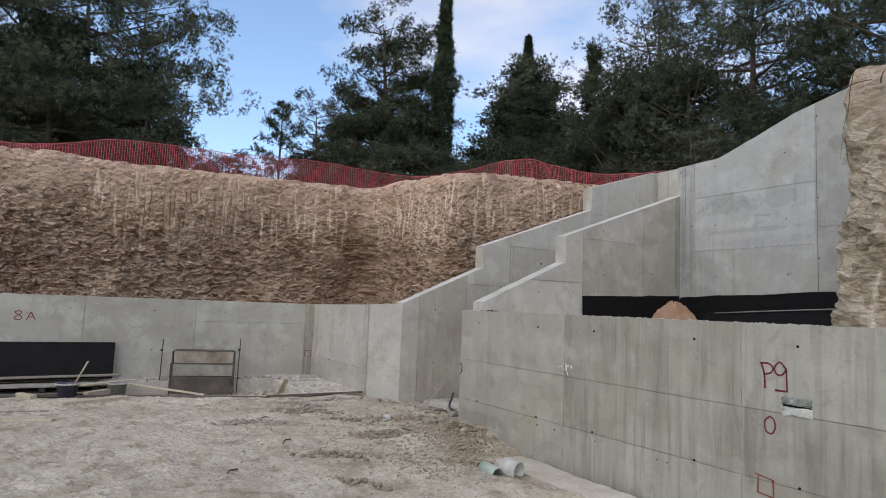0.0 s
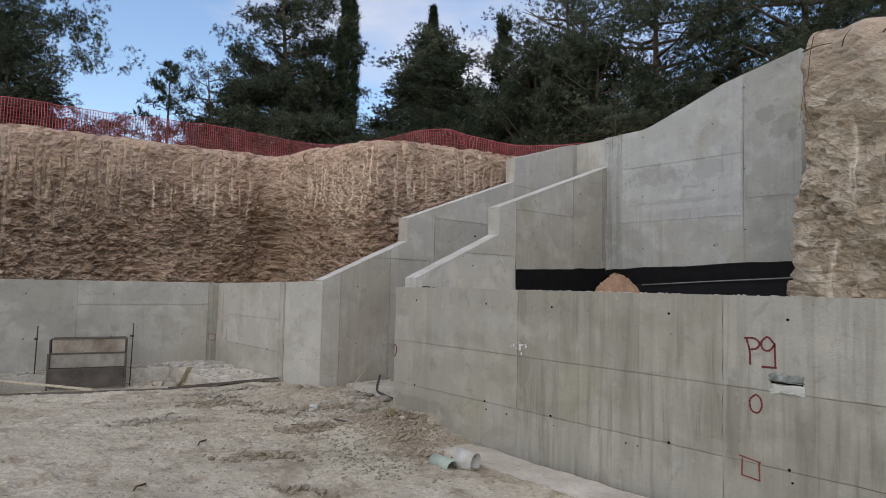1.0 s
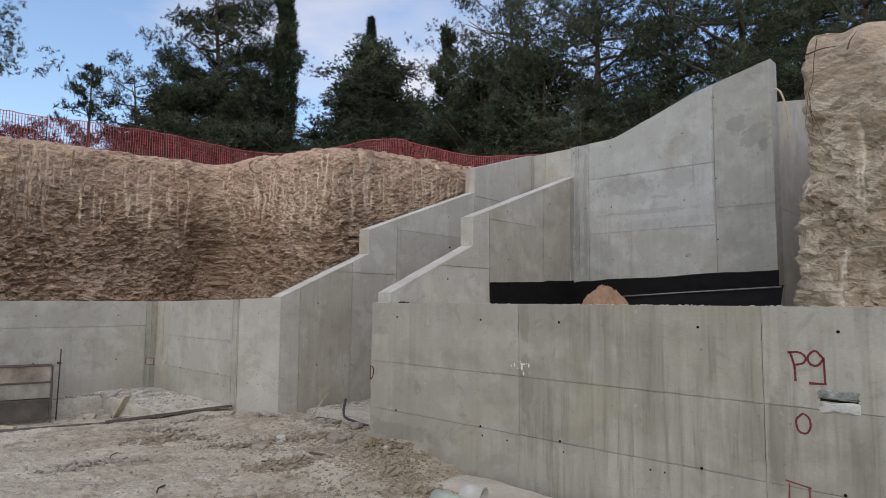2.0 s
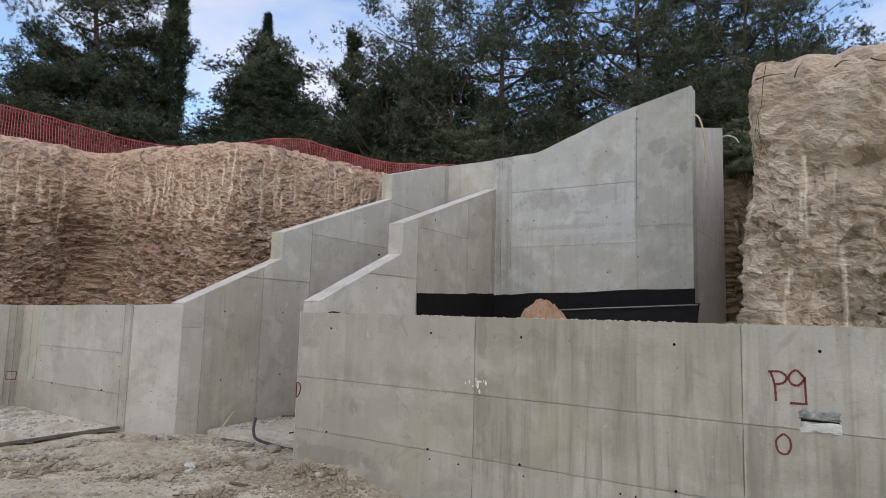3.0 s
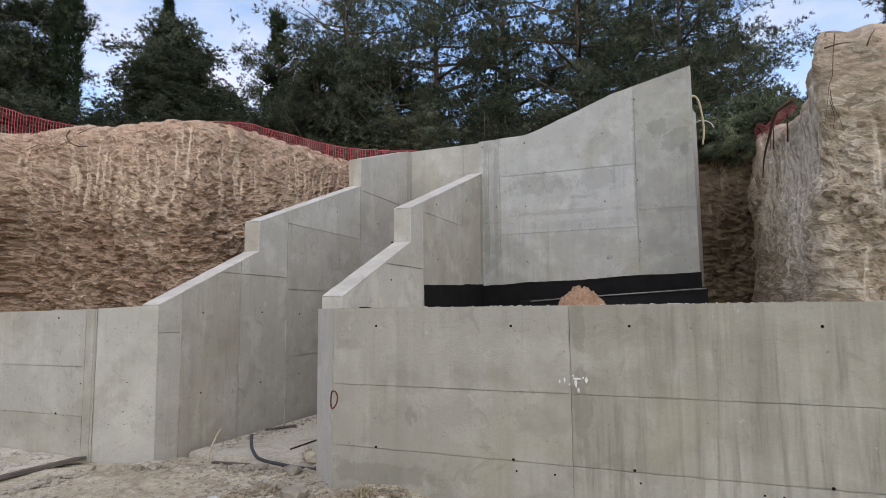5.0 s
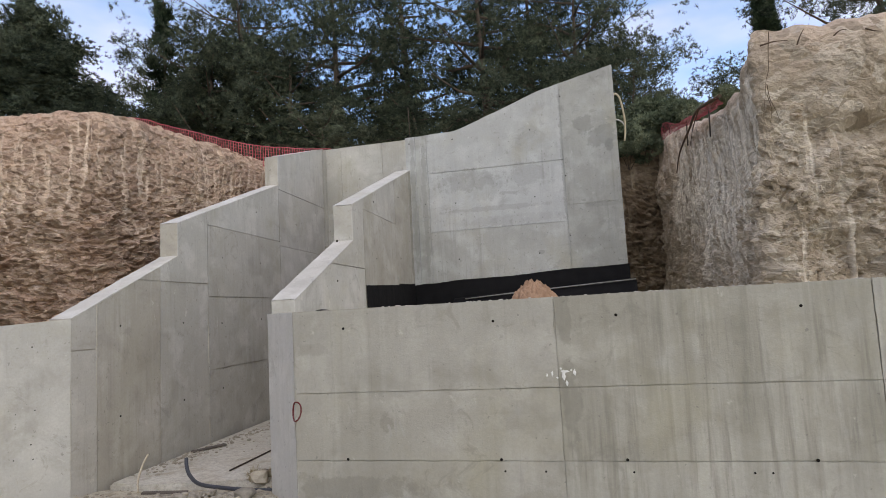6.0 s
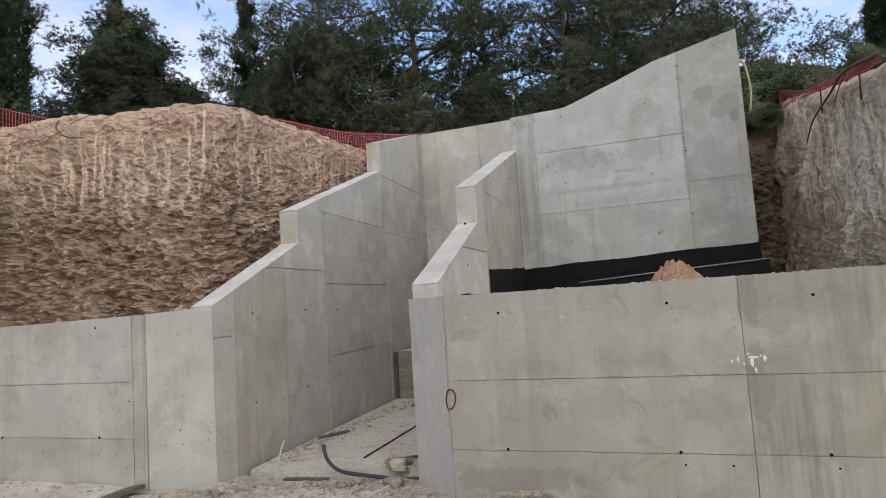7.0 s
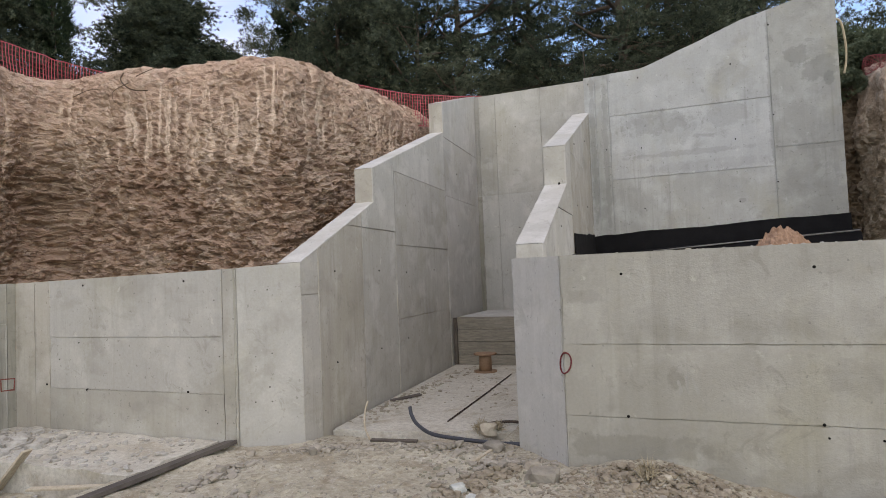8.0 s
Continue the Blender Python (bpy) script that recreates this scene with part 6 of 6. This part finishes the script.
# things in the stair
reel = thing("cable_reel", "small reddish wooden cable reel on the stair floor", "reel", pose(-2.36, 4.85, 0.032))
part("core", tube([(0, 0, 0.02), (0, 0, 0.30)], 0.105, 20), WOOD_RED, reel)
for zz in (0.0, 0.285):
    bm = bmesh.new()
    bmesh.ops.create_cone(bm, cap_ends=True, segments=28, radius1=0.19, radius2=0.19, depth=0.022)
    bmesh.ops.transform(bm, verts=bm.verts, matrix=Matrix.Translation((0, 0, zz + 0.011)))
    part("flange", bm, WOOD_RED, reel)
ob = part("hose", tube(curve_points([(-0.66, 0.60, 0.08), (-0.92, 0.62, 0.07), (-1.3, 0.68, 0.07), (-1.62, 0.76, 0.08), (-1.84, 0.90, 0.13), (-1.95, 1.0, 0.20), (-1.99, 1.05, 0.27)], 8), 0.02, 9), HOSE)
tagged(ob, "dark blue water hose curling up from the ground", "hose")
ob = part("cable", tube(curve_points([(-0.78, 1.45, 0.055), (-1.0, 1.5, 0.06), (-1.2, 1.42, 0.055), (-1.32, 1.28, 0.046)], 8), 0.016, 8), STEEL)
tagged(ob, "brown cable lying on the stair floor", "cable")
ob = part("steel_bar", tube([(-1.72, 1.45, 0.041), (-1.78, 3.0, 0.041), (-1.86, 4.6, 0.041)], 0.010, 6), STEEL)
tagged(ob, "thin rusty reinforcing bar on the stair floor", "steel bar")
plank("plank_scrap", "dark scrap of board by the stair wall", (-2.86, 2.35, 0.045), (-2.62, 2.75, 0.055), 0.07, 0.02, WOOD_DARK, 5)
plank("plank_scrap", "dark scrap of board along the slab's edge", (-2.30, 0.74, -0.01), (-1.80, 0.80, -0.01), 0.05, 0.02, WOOD_DARK, 5)
plank("plank_scrap", "pale splinter of wood by the hose", (-0.92, -0.05, 0.09), (-0.84, 0.30, 0.11), 0.03, 0.02, WOOD_PALE, 5)


# stones
def stone_mesh(seed, rough=0.35, detail=2):
    bm = bmesh.new()
    bmesh.ops.create_icosphere(bm, subdivisions=detail, radius=1.0)
    rough *= 1.5
    off = Vector((seed * 3.1, seed * 1.7, seed * 0.9))
    for v in bm.verts:
        v.co *= 1 + rough * noise.noise(v.co * 1.1 + off) + 0.5 * rough * noise.noise(v.co * 2.7 + off)
        for ax in range(3):
            v.co[ax] = max(-0.78, min(0.78, v.co[ax]))
    return mesh_of(bm, "stone")


def rest(x, y):
    i, j = np.searchsorted(gx, x) - 1, np.searchsorted(gy, y) - 1
    u, v = (x - gx[i]) / (gx[i + 1] - gx[i]), (y - gy[j]) / (gy[j + 1] - gy[j])
    return float((GZ[i, j] * (1 - v) + GZ[i, j + 1] * v) * (1 - u) + (GZ[i + 1, j] * (1 - v) + GZ[i + 1, j + 1] * v) * u)


rnd = random.Random(12)
big = [(-0.25, -0.42, 0.16, 0.09, STONE_DARK), (-0.75, -0.85, 0.07, 0.05, FOAM), (-0.62, -0.95, 0.05, 0.03, FOAM), (-2.35, -0.25, 0.06, 0.05, STONE_DARK),
       (-4.05, -1.62, 0.14, 0.11, STONE), (-4.9, -1.45, 0.10, 0.08, STONE), (-4.6, -1.5, 0.08, 0.06, STONE), (-5.2, -1.6, 0.12, 0.07, STONE),
       (-1.15, 1.12, 0.11, 0.09, STONE), (-1.0, 0.75, 0.09, 0.05, STONE_DARK), (0.45, -0.42, 0.06, 0.05, STONE), (0.62, -0.38, 0.05, 0.04, STONE),
       (-0.55, -1.25, 0.10, 0.04, STONE_DARK), (1.0, -0.35, 0.04, 0.035, STONE), (-2.95, -0.35, 0.08, 0.03, STONE),
       (-0.85, 0.35, 0.12, 0.06, STONE_DARK), (-0.38, -0.15, 0.09, 0.06, STONE), (-1.9, -1.5, 0.06, 0.04, STONE_DARK)]
for i, (x, y, r, h, mt) in enumerate(big):
    ob = part("rock", stone_mesh(i + 1), mt)
    z = 0.03 if (y > 1.0 and x < -0.9) else rest(x, y)
    ob.matrix_world = pose(x, y, z + h * 0.35, 0, 0, i * 47) @ Matrix.Diagonal((r, r * rnd.uniform(0.6, 1), h, 1))
    tagged(ob, "white broken foam piece on the earth floor" if mt is FOAM else "loose broken stone lying on the earth floor", "stone", "loose stones")

# gravel, too many to count
shapes = [np.array([v.co[:] for v in stone_mesh(40 + k, 0.4, 1).vertices]) for k in range(6)]
tri = [tuple(p.vertices) for p in stone_mesh(40, 0.4, 1).polygons]


def scatter(name, label, spots, mt):
    verts, faces = [], []
    for (x, y, s) in spots:
        sh = shapes[rnd.randrange(6)]
        a = rnd.uniform(0, 6.28)
        k = np.array((rnd.uniform(0.7, 1.3), rnd.uniform(0.5, 1.0), rnd.uniform(0.35, 0.75))) * s
        q = sh * k
        q = np.stack([q[:, 0] * math.cos(a) - q[:, 1] * math.sin(a), q[:, 0] * math.sin(a) + q[:, 1] * math.cos(a), q[:, 2]], 1)
        base = len(verts)
        z = 0.03 if (y > 1.2 and -3.1 < x < -0.95) else rest(x, y)
        if (-6.35 < x < -3.5 and -1.2 < y < -0.17) or x < -5.86:
            z = 0.14
        verts.extend(q + np.array((x, y, z + 0.15 * s)))
        faces.extend(tuple(base + i for i in f) for f in tri)
    ob = part(name, raw_mesh(name, verts, faces), mt)
    return tagged(ob, label, "gravel", kind="stuff")


def cloud(n, x, y, sx, sy, s0, s1):
    return [(rnd.gauss(x, sx), rnd.gauss(y, sy), rnd.uniform(s0, s1) * rnd.uniform(0.5, 1)) for _ in range(n)]


def sifted(spots):
    return [p for p in spots if not (p[0] > -0.1 and p[1] > -0.03) and not (-0.7 < p[0] <= -0.1 and p[1] > -p[0] * 0.9 - 0.12) and not (p[0] < -2.9 and p[1] > -0.2)
            and not (-4.2 > p[0] and p[1] > -0.2) and p[0] > -6.2]


pale = cloud(900, -0.3, -1.8, 2.4, 1.2, 0.006, 0.022) + cloud(260, 0.3, -0.5, 0.45, 0.35, 0.012, 0.04) + cloud(220, -0.6, -0.3, 0.8, 0.6, 0.012, 0.045) + cloud(500, 0.3, -2.4, 2.8, 1.5, 0.008, 0.03)
pale += cloud(140, -1.9, 0.2, 0.5, 0.3, 0.012, 0.045) + cloud(280, -2.78, 2.6, 0.13, 1.4, 0.012, 0.05) + cloud(120, -1.9, 3.6, 0.5, 0.9, 0.01, 0.035) + cloud(200, -1.5, -1.6, 1.2, 0.9, 0.01, 0.035)
scatter("gravel", "scattered pale gravel and broken clods on the floor", sifted(pale), STONE)
dark = cloud(700, -0.3, -1.7, 2.3, 1.1, 0.006, 0.02) + cloud(160, 0.0, -0.8, 0.9, 0.6, 0.012, 0.04) + cloud(300, 0.0, -2.2, 2.6, 1.4, 0.008, 0.028) + cloud(80, -1.6, 0.4, 0.6, 0.3, 0.012, 0.04)
scatter("gravel_dark", "scattered grey-brown gravel on the floor", sifted(dark), STONE_DARK)
rub = cloud(46, -5.55, -0.95, 0.28, 0.18, 0.06, 0.15) + [(rnd.uniform(-6.3, -5.9), rnd.uniform(-5.0, -1.25), rnd.uniform(0.01, 0.05)) for _ in range(220)] + [(rnd.uniform(-6.2, -3.6), rnd.uniform(-1.15, -0.25), rnd.uniform(0.01, 0.045)) for _ in range(240)] + cloud(220, -5.9, -0.75, 0.3, 0.3, 0.02, 0.075) + cloud(90, -4.8, -1.7, 0.6, 0.25, 0.02, 0.06)
scatter("rubble", "crushed pale rubble heaped on the footing", [p for p in rub if p[1] < -0.2 and p[0] > -6.32], MORTAR)

# ridges of crumbled earth left by wheels
def clod_spots(x, y, rx, ry, turn, count):
    a, out = math.radians(turn), []
    for _ in range(count):
        u, v = rnd.gauss(0, rx * 0.5), rnd.gauss(0, ry * 0.5)
        size = rnd.uniform(0.008, 0.02) if rnd.random() < 0.72 else rnd.uniform(0.02, 0.05)
        up = 0.035 * math.exp(-2 * (u / rx) ** 2 - 2 * (v / ry) ** 2) * rnd.uniform(0, 1)
        out.append((x + u * math.cos(a) - v * math.sin(a), y + u * math.sin(a) + v * math.cos(a), size, up))
    return out


def clods(name, label, spots, mt):
    verts, faces = [], []
    for px, py, size, up in spots:
        q = shapes[rnd.randrange(6)] * np.array((rnd.uniform(0.8, 1.5), rnd.uniform(0.6, 1.1), rnd.uniform(0.4, 0.8))) * size
        t = rnd.uniform(0, 6.28)
        q = np.stack([q[:, 0] * math.cos(t) - q[:, 1] * math.sin(t), q[:, 0] * math.sin(t) + q[:, 1] * math.cos(t), q[:, 2] + q[:, 0] * rnd.uniform(-0.4, 0.4)], 1)
        base = len(verts)
        verts.extend(q + np.array((px, py, rest(px, py) + up + 0.15 * size)))
        faces.extend(tuple(base + i for i in f) for f in tri)
    return tagged(part(name, raw_mesh(name, verts, faces), mt), label, "earth clods", kind="stuff")


brown, grey = [], []
for x, y, rx, ry, turn, count in ((-0.80, -1.27, 0.42, 0.12, 60, 240), (0.27, -1.42, 0.34, 0.16, 70, 260), (-0.62, -0.36, 0.34, 0.10, 50, 150), (-1.85, -1.75, 0.50, 0.20, 65, 260),
                                  (-0.72, -0.70, 0.35, 0.12, 60, 170), (1.72, -0.95, 0.22, 0.12, 40, 150), (0.95, -2.3, 0.45, 0.14, 65, 150), (2.0, -2.45, 0.3, 0.08, 40, 60), (0.55, -0.35, 0.5, 0.3, 0, 380), (1.1, -0.7, 0.3, 0.16, -30, 220)):
    brown += clod_spots(x, y, rx, ry, turn, count)
for x, y, rx, ry, turn, count in ((-2.40, -1.55, 0.40, 0.15, 60, 170), (-1.2, -2.7, 0.5, 0.16, 70, 150), (-2.75, -0.95, 0.35, 0.12, 80, 140), (-2.4, -0.1, 0.4, 0.14, 20, 170), (-1.3, 0.2, 0.5, 0.2, 10, 200), (-0.7, -0.15, 0.4, 0.2, 40, 160)):
    grey += clod_spots(x, y, rx, ry, turn, count)
clods("brown_clods", "low ridges of crumbled brown earth clods on the floor", [q for q in brown if q[1] < -0.03], EARTH_DARK)
clods("grey_clods", "strewn grey chips and clods on the floor", [q for q in grey if not (q[0] < -2.75 and q[1] > -0.3)], STONE_DARK)
litter = cloud(420, 1.5, -1.5, 0.42, 0.22, 0.008, 0.03) + cloud(120, 0.25, -1.5, 0.3, 0.15, 0.01, 0.03) + cloud(150, -0.8, -1.25, 0.35, 0.2, 0.01, 0.035) + cloud(160, -2.2, -1.7, 0.6, 0.3, 0.01, 0.03) + cloud(160, -0.6, -0.35, 0.4, 0.2, 0.01, 0.035)
spoil = cloud(1300, 0.55, -0.55, 0.40, 0.22, 0.006, 0.028) + cloud(900, 1.15, -0.85, 0.38, 0.16, 0.006, 0.026)
scatter("spoil", "brown crumbly spoil heaped at the wall's foot", sifted(spoil), EARTH_DARK)
scatter("litter", "grey-green litter of chips and crumbs on the floor", sifted(litter), LITTER)


def tuft(x, y, z, size, seed, count=60):
    rng = np.random.default_rng(seed)
    v, f = blades(np.tile([[0, 0, 0.01]], (count, 1)) + rng.normal(0, size * 0.25, (count, 3)) * [1, 1, 0.3], np.tile([0, 0, 0.9], (count, 1)), rng, 5, size, 0.006)
    ob = part("grass_tuft", raw_mesh("grass_tuft", v, f), STRAW)
    ob.location = (x, y, z)
    return tagged(ob, "dry straw-coloured grass tuft on the slab's edge", "grass")


tuft(-1.25, 1.18, 0.03, 0.10, 3, 40)
tuft(-1.10, 1.26, 0.03, 0.08, 4, 30)
tuft(0.50, -0.45, 0.22, 0.09, 5, 30)
ob = part("stick", tube(curve_points([(-2.25, 0.62, 0.03), (-2.40, 0.80, 0.10), (-2.50, 1.0, 0.22), (-2.52, 1.1, 0.30)], 6), 0.011, 6), WOOD_PALE)
tagged(ob, "bent pale stick leaning by the stair wall", "stick")
ob = part("root", tube(curve_points([(-7.35, 2.25, 5.08), (-7.36, 2.20, 4.95), (-7.2, 2.18, 4.80), (-7.0, 2.18, 4.72), (-6.8, 2.2, 4.70)], 8), 0.010, 6), ROOT)
tagged(ob, "dark root looping out of the bank top", "root")

# crumbs of mortar left on the wall tops
crumbs = [(rnd.uniform(-0.05, 7.0), rnd.uniform(0.015, 0.30), rnd.uniform(0.005, 0.014)) for _ in range(150)]
verts, faces = [], []
for x, y, size in crumbs:
    q = shapes[rnd.randrange(6)] * np.array((rnd.uniform(0.8, 1.6), 1.0, 0.6)) * size
    base = len(verts)
    verts.extend(q + np.array((x, y, 1.775 + 0.00115 * x + 0.25 * size)))
    faces.extend(tuple(base + i for i in f) for f in tri)
tagged(part("mortar_crumbs", raw_mesh("mortar_crumbs", verts, faces), MORTAR), "pale crumbs of mortar along the wall top", "mortar", kind="stuff")

# twigs and splinters
for i in range(9):
    x, y = rnd.uniform(-2.8, 3.0), rnd.uniform(-3.6, -0.5)
    if i < 3:
        x, y = rnd.gauss(-0.3, 0.7), rnd.gauss(-1.0, 0.45)
    a, ln = rnd.uniform(0, 3.14), rnd.uniform(0.12, 0.38)
    dx, dy = math.cos(a) * ln / 2, math.sin(a) * ln / 2
    if y + abs(dy) > -0.12:
        continue
    if i % 3 == 0:
        plank("splinter", "grey splinter of wood on the earth floor", (x - dx, y - dy, rest(x - dx, y - dy) + 0.016), (x + dx, y + dy, rest(x + dx, y + dy) + 0.018), rnd.uniform(0.025, 0.06), 0.014, WOOD_GREY if i % 2 else WOOD_DARK, rnd.uniform(-12, 12), "splinter")
    else:
        ob = part("twig", tube([(x - dx, y - dy, rest(x - dx, y - dy) + 0.012), (x + 0.02, y - 0.03, rest(x, y) + 0.03), (x + dx, y + dy, rest(x + dx, y + dy) + 0.014)], rnd.uniform(0.005, 0.011), 5), ROOT)
        tagged(ob, "thin dry twig on the earth floor", "twig")

# roots hanging from the banks, and a torn net
for pts, r in (([(4.34, 1.84, 4.28), (4.47, 1.83, 4.30), (4.61, 1.85, 4.30)], 0.016), ([(4.69, 1.85, 4.24), (4.72, 1.83, 4.32), (4.77, 1.86, 4.40)], 0.014),
               ([(4.44, 1.85, 4.42), (4.41, 1.83, 4.22), (4.39, 1.83, 4.0), (4.355, 1.82, 3.89), (4.33, 1.82, 3.72), (4.30, 1.84, 3.52)], 0.008), ([(4.36, 1.82, 3.86), (4.37, 1.81, 3.70), (4.41, 1.81, 3.58), (4.45, 1.83, 3.44)], 0.007),
               ([(4.35, 1.82, 3.75), (4.38, 1.82, 3.58), (4.36, 1.84, 3.46)], 0.007), ([(5.03, 1.85, 4.28), (5.09, 1.83, 4.32), (5.16, 1.86, 4.33)], 0.015), ([(5.32, 1.85, 4.31), (5.38, 1.83, 4.27), (5.45, 1.85, 4.26)], 0.015),
               ([(4.22, 3.35, 4.26), (4.10, 4.3, 4.38), (4.08, 4.95, 4.30), (4.06, 6.0, 4.18), (4.06, 6.6, 3.95)], 0.045), ([(4.12, 4.2, 4.40), (4.06, 4.5, 4.2), (4.06, 4.9, 4.02)], 0.018),
               ([(-7.15, 2.16, 4.86), (-7.35, 2.05, 4.72), (-7.25, 2.0, 4.52), (-6.95, 2.02, 4.50)], 0.010), ([(-6.95, 2.12, 4.92), (-6.6, 2.05, 4.94), (-6.3, 2.08, 4.98)], 0.012),
               ([(-8.3, 2.1, 4.78), (-7.9, 2.05, 4.82), (-7.6, 2.06, 4.80)], 0.011)):
    ob = part("root", tube(curve_points(pts, 6), r * 0.6, 6, True, [1 - 0.7 * k / (6 * (len(pts) - 1)) for k in range(6 * (len(pts) - 1) + 1)]), ROOT)
    tagged(ob, "bare brown root hanging out of the cut bank", "root")
net_fence([(4.4, 12.0, 5.35, 5.8), (4.15, 9.2, 5.15, 5.55), (4.20, 7.2, 4.88, 5.0), (4.20, 5.6, 4.55, 4.66), (4.20, 4.4, 4.33, 4.42), (4.25, 3.4, 4.18, 4.25)], 1.9)
